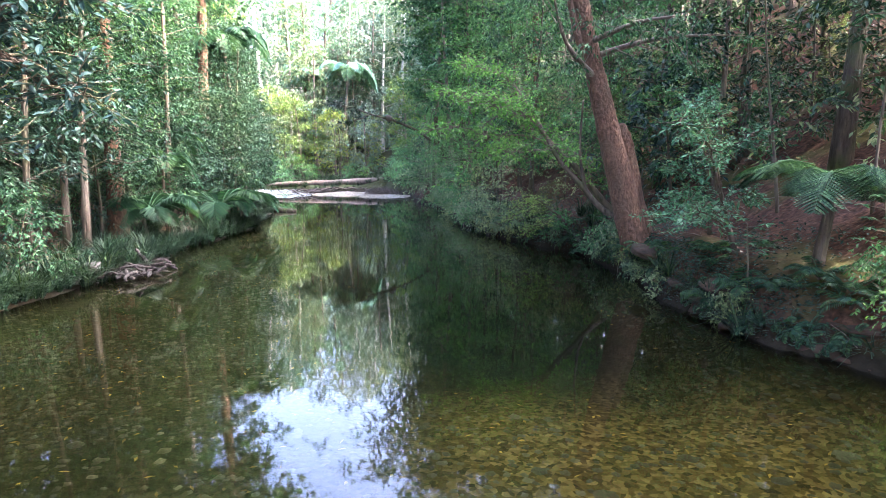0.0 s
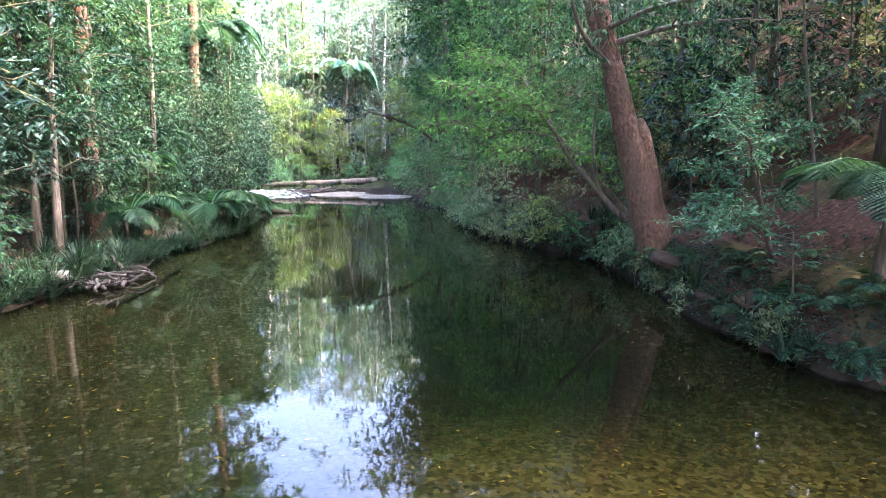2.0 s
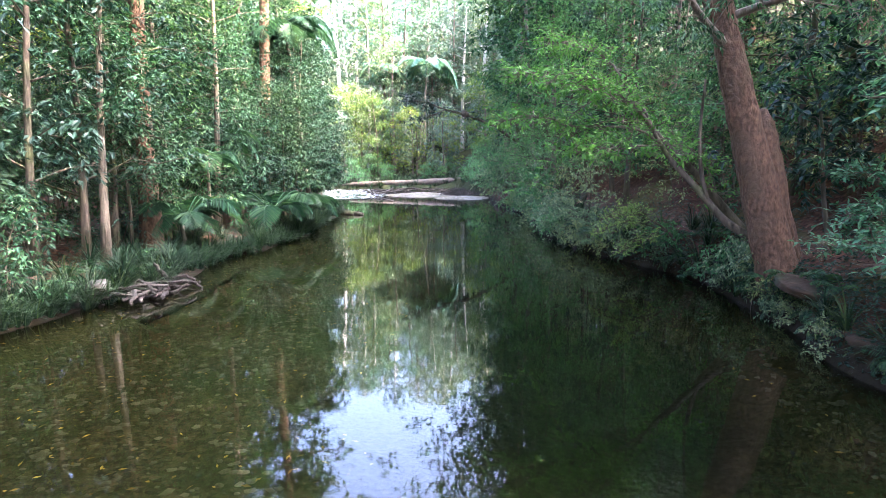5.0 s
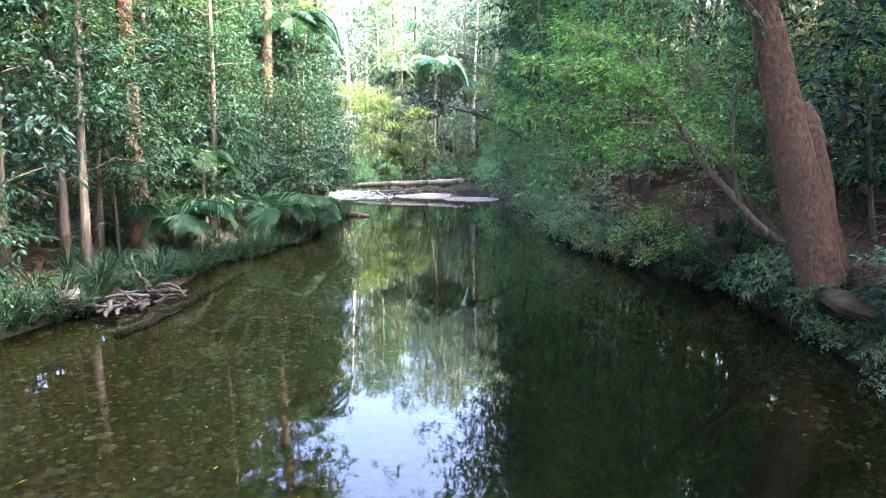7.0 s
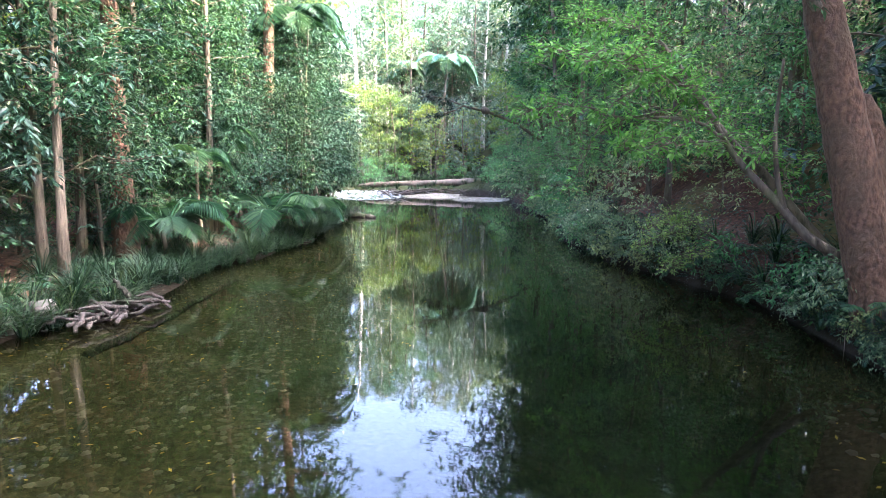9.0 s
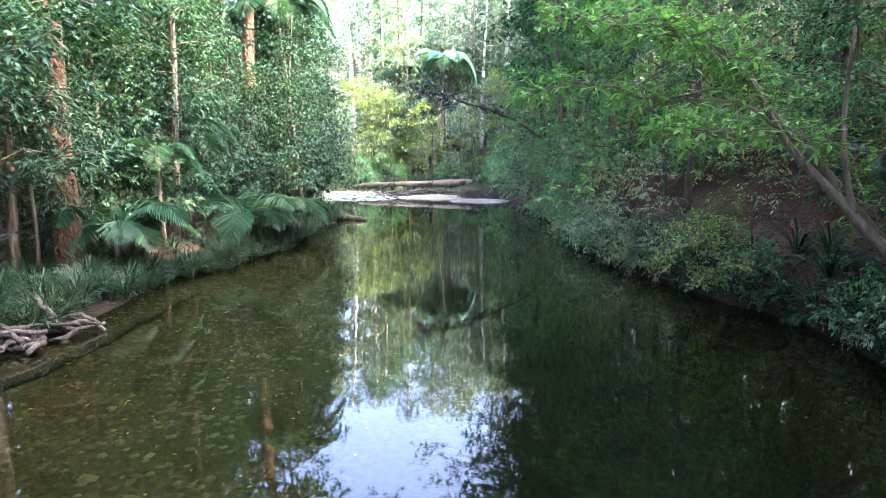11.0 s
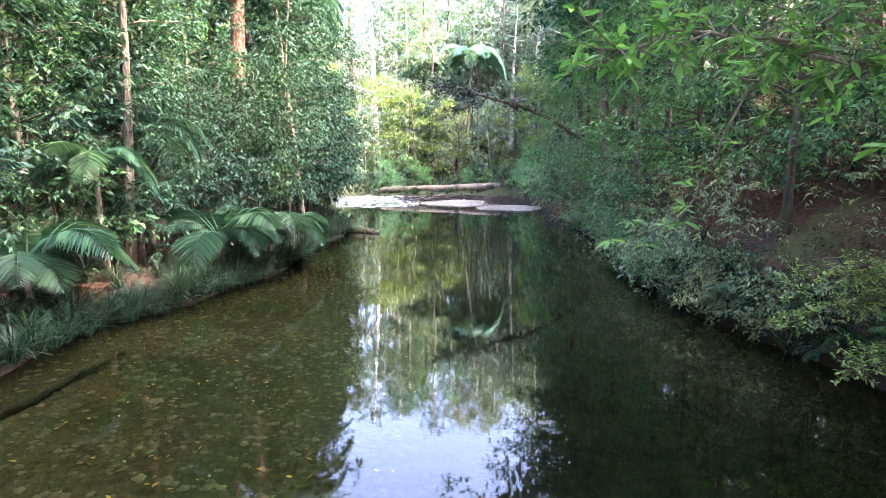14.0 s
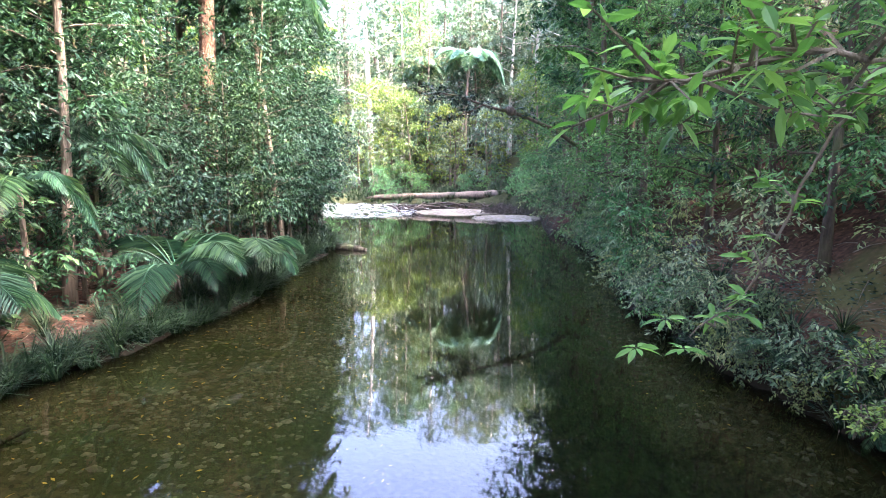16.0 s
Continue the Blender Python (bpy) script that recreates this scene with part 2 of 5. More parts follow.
# ---------- mesh helpers ----------
class Geo:
    """Gathers vertices and faces of several pieces."""

    def __init__(self):
        self.v, self.f, self.n = [], [], 0

    def add(self, verts, faces):
        verts = np.asarray(verts, float).reshape(-1, 3)
        self.v.append(verts)
        self.f.extend((np.asarray(faces) + self.n).tolist())
        self.n += len(verts)

    def tube(self, pts, radii, sides=6, cap=True):
        pts, radii = np.asarray(pts, float), np.asarray(radii, float)
        n = len(pts)
        tan = np.gradient(pts, axis=0)
        tan /= np.linalg.norm(tan, axis=1)[:, None] + 1e-9
        ref = np.array([1.0, 0, 0]) if abs(tan[0][0]) < 0.8 else np.array([0, 1.0, 0])
        a = np.cross(tan, ref)
        a /= np.linalg.norm(a, axis=1)[:, None] + 1e-9
        b = np.cross(tan, a)
        ang = np.arange(sides) * 2 * np.pi / sides
        ring = pts[:, None] + radii[:, None, None] * (a[:, None] * np.cos(ang)[None, :, None] + b[:, None] * np.sin(ang)[None, :, None])
        i = np.arange(n - 1)[:, None] * sides
        j = np.arange(sides)[None]
        k = (j + 1) % sides
        q = np.stack([i + j, i + k, i + sides + k, i + sides + j], -1).reshape(-1, 4)
        verts = ring.reshape(-1, 3)
        faces = q.tolist()
        if cap:
            verts = np.vstack([verts, pts[:1], pts[-1:]])
            c0, c1 = n * sides, n * sides + 1
            faces += [[c0, (s + 1) % sides, s] for s in range(sides)]
            faces += [[c1, (n - 1) * sides + s, (n - 1) * sides + (s + 1) % sides] for s in range(sides)]
        base = self.n
        self.v.append(verts)
        self.f.extend([[x + base for x in fc] for fc in faces])
        self.n += len(verts)

    def leaves(self, P, D, N, L, W, fold=0.12, droop=0.1):
        """Folded leaves of four corners from their bases P, along D, facing N."""
        D = D / (np.linalg.norm(D, axis=1)[:, None] + 1e-9)
        S = np.cross(D, N)
        S /= np.linalg.norm(S, axis=1)[:, None] + 1e-9
        U = np.cross(S, D)
        L, W = np.broadcast_to(L, len(P))[:, None], np.broadcast_to(W, len(P))[:, None]
        mid = P + D * L * 0.45
        v = np.stack([P, mid + S * W / 2 + U * W * fold, P + D * L - np.array([0, 0, 1.0]) * L * droop, mid - S * W / 2 + U * W * fold], 1)
        i = np.arange(len(P))[:, None] * 4
        f = np.concatenate([i + np.array([[0, 1, 2]]), i + np.array([[0, 2, 3]])])
        self.add(v.reshape(-1, 3), f)

    def broad_leaves(self, P, D, N, L, W, fold=0.14, droop=0.18):
        """Larger leaves of eight corners, rounded and arched, for what is near."""
        D = D / (np.linalg.norm(D, axis=1)[:, None] + 1e-9)
        S = np.cross(D, N)
        S /= np.linalg.norm(S, axis=1)[:, None] + 1e-9
        U = np.cross(S, D)
        L, W = np.broadcast_to(L, len(P))[:, None], np.broadcast_to(W, len(P))[:, None]
        Z = np.array([0, 0, 1.0])
        rows = [P]
        for t, w in ((0.28, 0.85), (0.58, 1.0), (0.82, 0.6)):
            c = P + D * L * t - Z * L * droop * t * t
            rows += [c + S * W * w / 2 + U * W * fold * w, c, c - S * W * w / 2 + U * W * fold * w]
        rows.append(P + D * L - Z * L * droop)
        v = np.stack(rows, 1)
        q = np.array([[0, 1, 2], [0, 2, 3], [1, 4, 5], [1, 5, 2], [2, 5, 6], [2, 6, 3], [4, 7, 8], [4, 8, 5], [5, 8, 9], [5, 9, 6], [7, 10, 8], [8, 10, 9]])
        i = np.arange(len(P))[:, None, None] * 11
        self.add(v.reshape(-1, 3), (i + q[None]).reshape(-1, 3))

    def mesh(self, name, material, smooth=False):
        me = bpy.data.meshes.new(name)
        me.from_pydata(np.vstack(self.v).tolist(), [], self.f)
        me.materials.append(material)
        if smooth:
            me.polygons.foreach_set("use_smooth", [True] * len(me.polygons))
        me.update()
        return me


def part(name, geo, material, parent, label="", smooth=False):
    ob = new(name, geo.mesh(name, material, smooth))
    ob.parent = parent
    return tagged(ob, label)


def empty(name, m=None):
    ob = new(name)
    ob.empty_display_size = 0.2
    if m is not None:
        ob.matrix_basis = m
    return ob


# ---------- the lie of the land ----------
LY = [-60, 5, 14.5, 17, 18.8, 21, 24, 26, 30.5, 36, 42, 46, 52, 58, 63, 200]
LX = [-11, -9.6, -8.8, -8.3, -7.7, -8.1, -8.2, -7.7, -7.3, -8.0, -8.5, -9.8, -12.2, -14.5, -17, -20]
RY = [-60, 0, 8.4, 9.4, 10.5, 12.5, 15.6, 17.8, 19.8, 22, 24.8, 27.5, 30, 33, 41, 47, 53.5, 58, 62, 70, 200]
RX = [11, 9.2, 7.7, 7.0, 6.6, 6.6, 6.8, 6.85, 7.0, 6.2, 5.2, 4.3, 3.95, 3.7, 3.8, 3.0, 1.7, 1.9, 1.6, -1, -2]


def lxy(y):
    return np.interp(y, LY, LX)


def rxy(y):
    return np.interp(y, RY, RX)


def wave(x, y, s, k):
    return np.sin(x / s + k) * np.cos(y / s * 1.13 + 2 * k) + 0.5 * np.sin(x / s * 2.3 - y / s * 1.7 + 3 * k)


def ground_z(x, y):
    """Height of the land and of the creek's bed over the still water."""
    x, y = np.asarray(x, float), np.asarray(y, float)
    left, right = lxy(y) - x, x - rxy(y)
    end = y - 71.5
    main = np.maximum(np.maximum(left, right), end)
    arm = np.maximum(np.abs(y - (67.5 - 0.12 * (x + 12))) - 4.3, x + 9)
    d = np.minimum(main, arm) + 0.12 * wave(x, y, 0.9, 1.0) + 0.16 * wave(x * 0.3, y, 1.7, 2.2)
    u = np.clip((x - lxy(y)) / (rxy(y) - lxy(y)), 0, 1)
    deep = 0.28 + 0.95 * np.clip(u * 1.2, 0, 1) ** 1.3
    deep = deep * (0.48 + 0.52 * np.clip((y - 6.5) / 6, 0, 1))
    bed = -0.02 - deep * (1 - np.exp(np.minimum(d, 0) / 1.6))
    dd = np.maximum(d, 0)
    # left slope past 11 m is added, unseen, to block low sky
    side_l = 0.45 * (1 - np.exp(-dd / 0.8)) + 0.07 * dd + 0.42 * np.maximum(dd - 11, 0)
    steep = 1.05 * (1 - np.exp(-dd / 0.35)) + 0.2 * np.minimum(dd, 2) + 0.7 * np.maximum(dd - 2, 0)
    side_r = steep - 0.45 * np.maximum(dd - 19, 0)
    side_e = 0.9 * (1 - np.exp(-dd / 1.2)) + 0.1 * dd + 0.24 * np.maximum(dd - 12, 0)
    k_r = np.clip((x - (rxy(y) + lxy(y)) / 2) / 6, -1, 1) * 0.5 + 0.5
    side = side_l * (1 - k_r) + side_r * k_r
    k_e = np.clip((y - 66) / 10, 0, 1)
    side_far = side_e + (0.4 * np.maximum(-x - 26, 0) + 0.42 * np.maximum(x + 4, 0)) * (1 / (1 + np.abs(x) / 120))
    side = side * (1 - k_e) + side_far * k_e
    side = np.minimum(side, 30 + 0.15 * side)
    z = np.where(d < 0, bed, side)
    return z + np.where(d > 0.3, 0.1, 0.03) * wave(x, y, 1.7, 0.3) * np.clip(np.abs(d), 0, 1) + 0.06 * wave(x, y, 0.6, 2.0) * np.clip(dd, 0, 1)


def gz(x, y):
    return float(ground_z(x, y))


def spaced(parts):
    return np.concatenate([np.arange(a, b, s) for a, b, s in parts])


xs = spaced([(-900, -100, 60), (-100, -40, 5), (-40, -14, 1.2), (-14, 12, 0.3), (12, 40, 1.2), (40, 100, 5), (100, 901, 60)])
ys = spaced([(-900, -100, 80), (-100, -10, 6), (-10, 4, 1), (4, 46, 0.35), (46, 80, 0.6), (80, 150, 3), (150, 300, 15), (300, 1000, 80)])
X, Y = np.meshgrid(xs, ys)
Z = ground_z(X, Y)
g = Geo()
nx, ny = len(xs), len(ys)
ii = (np.arange(ny - 1)[:, None] * nx + np.arange(nx - 1)[None]).ravel()
g.add(np.stack([X, Y, Z], -1).reshape(-1, 3), np.stack([ii, ii + 1, ii + nx + 1, ii + nx], -1))
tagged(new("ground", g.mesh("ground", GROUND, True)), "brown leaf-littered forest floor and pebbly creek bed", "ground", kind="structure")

g = Geo()
wx, wy = np.meshgrid(np.linspace(-40, 14, 30), np.linspace(-60, 76, 60))
ii = (np.arange(59)[:, None] * 30 + np.arange(29)[None]).ravel()
g.add(np.stack([wx, wy, wx * 0], -1).reshape(-1, 3), np.stack([ii, ii + 1, ii + 31, ii + 30], -1))
tagged(new("water", g.mesh("water", WATER, True)), "still clear green-brown creek water with faint ripples", "water", kind="structure")

# white water that runs in from under the trees
g = Geo()
wx, wy = np.meshgrid(np.linspace(-34, -8.2, 70), np.linspace(59, 72, 40))
wz = 0.06 + 0.03 * wave(wx, wy, 0.5, 0.7) + 0.03 * np.clip(wy - 63, 0, 9) + 0.02 * wave(wx, wy, 0.23, 1.7)
edge = np.clip((wy - 59) / 3, 0, 1) * np.clip((-8.2 - wx) / 2.5, 0, 1)
ii = (np.arange(39)[:, None] * 70 + np.arange(69)[None]).ravel()
g.add(np.stack([wx, wy, wz * edge - 0.03 * (1 - edge)], -1).reshape(-1, 3), np.stack([ii, ii + 1, ii + 71, ii + 70], -1))
tagged(new("rapids", g.mesh("rapids", RAPID, True)), "shallow white water running in below the fallen log", "rapids", kind="structure")


def mound(name, cx, cy, rx, ry, h, z0, material, label, category, seed, turn=0.0):
    r = np.random.default_rng(seed)
    g = Geo()
    nr, na = 9, 40
    vs = [[0, 0, h]]
    ph = r.uniform(0, 6, 4)
    for i in range(1, nr + 1):
        t = i / nr
        for k in range(na):
            a = 2 * np.pi * k / na
            q = 1 + 0.16 * np.sin(3 * a + ph[0]) + 0.12 * np.sin(5 * a + ph[1]) + 0.08 * np.sin(9 * a + ph[2]) + 0.05 * np.sin(14 * a + ph[3])
            vs.append([rx * t * q * np.cos(a), ry * t * q * np.sin(a), h * (1 - t) ** 0.8 * (1 if i < nr else 0) - 0.03 * t + r.normal(0, 0.035 * (1 - t)) - (0.12 if i == nr else 0)])
    fs = [[0, 1 + k, 1 + (k + 1) % na] for k in range(na)]
    for i in range(nr - 1):
        for k in range(na):
            a, b = 1 + i * na + k, 1 + i * na + (k + 1) % na
            fs.append([a, a + na, b + na, b])
    g.v.append(np.array(vs)); g.f = fs; g.n = len(vs)
    ob = new(name, g.mesh(name, material, True))
    ob.matrix_basis = pose(cx, cy, z0, 0, 0, turn)
    return tagged(ob, label, category)


mound("gravel_bar", -5.3, 66.2, 3.6, 3.0, 0.27, 0.0, SAND, "low bar of pale dry gravel at the water", "gravel bar", 3)
mound("gravel_bar", -0.8, 60.6, 2.6, 2.8, 0.17, 0.0, SAND, "flat tip of pale gravel in the shallows", "gravel bar", 4, 20)


# ---------- trees ----------
def clumps(r, centres, size, per, L, W, droop, flat=0.3, tilt=0.5):
    """Flat sprays of leaves round each centre: a few twigs fan out, leaves stand along both sides of each."""
    m, k = len(centres), max(3, per // 7)
    az = r.uniform(0, 6.28, (m, 1)) + np.arange(k) * 2.4 + r.uniform(-0.4, 0.4, (m, k))
    lift = r.normal(0, flat, (m, 1)) + r.normal(-0.05, 0.22, (m, k))
    twig = np.stack([np.cos(az), np.sin(az), lift], -1)
    reach = size * r.uniform(0.9, 1.9, (m, k))
    rise = r.normal(0, 0.16, (m, k)) * size * 1.6
    n = m * per
    i, j = np.repeat(np.arange(m), per), r.integers(0, k, n)
    f = r.uniform(0.08, 1.0, n) ** 0.75
    d = twig[i, j]
    across = np.stack([-d[:, 1], d[:, 0], d[:, 0] * 0], -1) * np.where(r.random(n) < 0.5, -1, 1)[:, None]
    P = np.asarray(centres)[i] + d * (reach[i, j] * f)[:, None] + np.array([0, 0, 1.0]) * (rise[i, j] - 0.22 * reach[i, j] * f * f)[:, None] + r.normal(size=(n, 3)) * 0.07 * size
    D = d * 0.65 + across * (1.1 - 0.6 * f)[:, None] + r.normal(size=(n, 3)) * 0.25 - np.array([0, 0, 1.0]) * (droop + r.uniform(0, 0.35, n))[:, None]
    N = np.array([0, 0, 1.0]) + r.normal(size=(n, 3)) * tilt
    s = r.uniform(0.65, 1.2, n)
    return P, D, N, L * s, W * s


def stem_line(r, h, lean, wob, n=9):
    t = np.linspace(0, 1, n)
    ph = r.uniform(0, 6, 2)
    return np.stack([lean[0] * t + wob * np.sin(t * 4 + ph[0]) * t, lean[1] * t + wob * np.sin(t * 3.3 + ph[1]) * t, h * t - 0.35 * (t == 0)], -1)


def make_tree(seed, h, rad, lo, spread, limbs, per_limb, per, L, W, leaf, bark, label, lean=(0, 0), size=0.42, wob=0.25, name="tree", droop=0.22, rise=0.5, category="tree", fine=True):
    """A tree at the origin: tapered trunk, limbs and a loose crown of leaf sprays from lo times its height upwards."""
    r = np.random.default_rng(seed)
    root = empty(name)
    line = stem_line(r, h, lean, wob)
    t = np.linspace(0, 1, len(line))
    g = Geo()
    g.tube(line, rad * (1 - 0.82 * t) * np.where(t == 0, 1.35, 1), 8)
    part("trunk", g, bark, root, smooth=True)
    gl = Geo()
    cs = []
    for i in range(limbs):
        q = lo + (1 - lo) * (i + r.uniform(0, 1)) / limbs
        base = np.array([np.interp(q, t, line[:, k]) for k in range(3)])
        az = i * 2.4 + r.uniform(-0.5, 0.5)
        prof = (1 - 0.55 * ((q - lo) / (1 - lo)) ** 2) * r.uniform(0.55, 1.15)
        ln = spread * prof
        s = np.linspace(0, 1, 5)[:, None]
        out = np.array([np.cos(az), np.sin(az), 0])
        pts = base + out * ln * s + np.array([0, 0, 1]) * ln * rise * (s - 0.45 * s ** 2) + r.normal(size=(5, 3)) * 0.05 * ln * s
        r0 = max(0.012, rad * 0.33 * (1 - 0.7 * q))
        gl.tube(pts, r0 * np.linspace(1, 0.25, 5), 4, False)
        for k in range(per_limb):
            f = 0.3 + 0.75 * (k + r.uniform(0, 1)) / per_limb
            c = np.array([np.interp(min(f, 1), s[:, 0], pts[:, m]) for m in range(3)])
            c = c + r.normal(size=3) * np.array([0.28, 0.28, 0.16]) * spread * 0.4
            cs.append(c)
            if not fine:
                continue
            near = np.array([np.interp(min(f, 1) * 0.8, s[:, 0], pts[:, m]) for m in range(3)])
            gl.tube([near, (near + c) / 2 + r.normal(size=3) * 0.04, c], [r0 * 0.35, r0 * 0.25, 0.005], 3, False)
    tagged(part("branchwork", gl, bark, root, smooth=True), kind="stuff")
    g = Geo()
    g.leaves(*clumps(r, np.array(cs), size, per, L, W, droop))
    part("crown", g, leaf, root)
    return tagged(root, label, category)


def scatter(proto, spots, group, seed, smin=0.8, smax=1.25, tilt=3):
    """Sets copies of a thing on the ground; the first spot takes the thing itself."""
    r = np.random.default_rng(seed)
    for i, (x, y) in enumerate(spots):
        m = pose(x, y, gz(x, y) - 0.05, r.uniform(-tilt, tilt), r.uniform(-tilt, tilt), r.uniform(0, 360))
        s = r.uniform(smin, smax)
        if i == 0:
            ob = proto
            ob.matrix_basis = m
        else:
            ob = copy_thing(proto, m)
        ob.scale = (s, s, s * r.uniform(0.92, 1.12))
        tagged(ob, group=group)


# where the sun comes through to the near pool
SUN_GAPS = ((3.4, 6.9, 1.1),)


def sun_gap(x, y, wide):
    """Whether a spot lies in a gap of the canopy through which the sun reaches the creek."""
    return x > 8 and any(abs((x - gx) * math.cos(radians(SUN_AZ)) - (y - gy) * math.sin(radians(SUN_AZ))) < wide * k for gx, gy, k in SUN_GAPS)


def clean(spots):
    return [(x, y) for x, y in spots if gz(x, y) > 0.15 and (gz(x, y) < 2.2 and y > 9 or not sun_gap(x, y, 1.7))]


def grid_spots(r, x0, x1, y0, y1, dx, dy, jit=0.45):
    out = []
    for x in np.arange(x0, x1, dx):
        for y in np.arange(y0, y1, dy):
            out.append((x + r.uniform(-jit, jit) * dx, y + r.uniform(-jit, jit) * dy))
    return out


r = np.random.default_rng(11)
GREY_T = "tall slender forest tree with a grey-brown trunk"
slim = make_tree(21, 15, 0.13, 0.28, 2.0, 24, 5, 56, 0.17, 0.07, LEAF_MID, BARK_GREY, GREY_T, size=0.4)
dense = make_tree(23, 10, 0.11, 0.16, 2.5, 26, 5, 52, 0.17, 0.07, LEAF_TEAL, BARK_DARK, "blue-green rainforest tree leafy nearly to the ground", size=0.4)
under = make_tree(24, 5.6, 0.06, 0.22, 2.1, 20, 5, 56, 0.14, 0.056, LEAF_TEAL, BARK_DARK, "bushy blue-green understorey tree on the creek bank", size=0.36)
bright = make_tree(27, 10.5, 0.13, 0.12, 2.9, 28, 5, 66, 0.16, 0.06, LEAF_FRESH, BARK_DARK, "bright green broad-leaved tree arching over the bank", size=0.44, rise=0.35)
olive = make_tree(28, 8, 0.1, 0.1, 2.6, 24, 5, 66, 0.14, 0.045, LEAF_OLIVE, BARK_DARK, "olive-grey fine-leaved tree leaning over the water", size=0.42, rise=0.3)
b_slim = make_tree(31, 19, 0.16, 0.3, 3.1, 18, 5, 36, 0.3, 0.13, LEAF_MID, BARK_GREY, GREY_T, size=0.6, fine=False)
b_sun = make_tree(32, 18, 0.18, 0.3, 3.1, 18, 5, 36, 0.28, 0.12, LEAF_YELLOW, BARK_GREY, "tall tree with a loose yellow-green crown", size=0.6, fine=False)
b_red = make_tree(33, 24, 0.31, 0.38, 3.4, 18, 5, 36, 0.32, 0.14, LEAF_MID, BARK_RED, "tall reddish-barked tree with a high crown", size=0.65, fine=False)
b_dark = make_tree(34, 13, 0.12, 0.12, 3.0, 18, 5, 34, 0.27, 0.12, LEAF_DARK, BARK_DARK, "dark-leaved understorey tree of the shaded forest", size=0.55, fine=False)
n_slim = make_tree(41, 18, 0.15, 0.22, 2.8, 20, 5, 38, 0.2, 0.08, LEAF_MID, BARK_GREY, GREY_T, size=0.5, fine=False)
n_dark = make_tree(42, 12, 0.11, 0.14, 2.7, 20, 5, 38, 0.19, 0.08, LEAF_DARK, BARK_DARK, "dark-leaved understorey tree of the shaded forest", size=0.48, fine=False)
# crowns added overhead, mostly unseen, to cut the sky's light on the creek
shade_roof = make_tree(44, 21, 0.22, 0.58, 7.6, 24, 8, 46, 0.34, 0.16, LEAF_MID, BARK_DARK, "wide-crowned tree added overhead to shade the creek", size=0.8, fine=False)
over = make_tree(43, 16, 0.3, 0.5, 7.0, 20, 8, 20, 0.42, 0.2, LEAF_MID, BARK_GREY, "wide-crowned tree added overhead to shade the creek", size=0.9, fine=False)
PROTOS = dict(over=over, shade_roof=shade_roof, under=under, n_slim=n_slim, n_dark=n_dark, slim=slim, dense=dense, bright=bright, olive=olive, b_slim=b_slim, b_sun=b_sun, b_red=b_red, b_dark=b_dark)
at = {k: [] for k in PROTOS}
at["b_back"] = []

# left bank: a front row, then the forest behind it
at["slim"] += [(-11.3, 30.6), (-11.9, 29.9), (-10.5, 25.2), (-10.1, 27.7), (-12.5, 25.8), (-9.6, 19.5), (-10.4, 41), (-11.2, 47.5), (-12, 54)]
at["b_red"] += [(-10.9, 35.6), (-9.9, 22.4), (-13.2, 33)]
for y in np.arange(12, 66, 3.4):
    back = r.uniform(2.4, 3.6) if y < 35 else r.uniform(0.9, 2.2)
    at["dense"].append((lxy(y) - back, y + r.uniform(-1, 1)))
for y in np.arange(13, 60, 2.3):
    back = r.uniform(2.0, 4.2) if y < 33 else r.uniform(0.8, 2.4)
    at["under"].append((lxy(y) - back, y + r.uniform(-0.8, 0.8)))
for x, y in grid_spots(r, -21, -12, 4, 70, 4.6, 4.8) + grid_spots(r, -38, -20.5, -8, 76, 5.0, 5.2):
    at["b_back" if x < -20 else r.choice(["b_slim", "b_sun", "b_red", "b_dark"], p=[0.2, 0.5, 0.12, 0.18])].append((x, y))
# right bank: leafy trees over the water, tall shade trees up the hill
for y in np.arange(21.5, 58, 2.9):
    up = r.uniform(3.2, 4.6) if y < 27 else r.uniform(1.4, 2.8)
    at[r.choice(["bright", "olive", "dense"], p=[0.6, 0.3, 0.1])].append((rxy(y) + up, y + r.uniform(-0.7, 0.7)))

for x, y in grid_spots(r, 9.2, 17.5, -2, 68, 4.4, 4.4) + grid_spots(r, 18, 36, -4, 84, 4.4, 4.6):
    if abs(x - 7.5) + abs(y - 16) < 4 or x < rxy(y) + 2.5 or sun_gap(x, y, 2.6):
        continue
    near = x < 14 and y < 34
    at["b_back" if x > 17 else r.choice(["n_slim", "b_red", "n_dark"] if near else ["b_slim", "b_red", "b_sun" if 20 < y < 62 else "b_dark"], p=[0.36, 0.16, 0.48])].append((x, y))
at["b_slim"] += [(8.4, 37), (5.0, 52), (4.4, 57), (4.4, 42.5), (4.2, 46), (3.4, 50), (3.1, 55), (5.0, 38.5), (-12.4, 45), (-11.6, 38.5)]
# added at the far right to keep sun off the gravel and log
at["b_slim"] += [(9, 66), (20, 78), (7, 70), (11, 73), (14, 77), (6, 77)]
at["b_red"] += [(24, 80)]
at["b_dark"] += [(6, 68), (5, 75)]
at["n_dark"] += [(lxy(y) - 3.6 - 1.4 * np.sin(y * 7), y) for y in np.arange(14, 60, 3.7)]
at["n_dark"] += [(9.8, 17.4), (11.2, 18.6), (11.5, 3.0), (14.2, 19), (11.4, 11.6), (13.4, 13.6), (16, 15), (19, 16.6)]
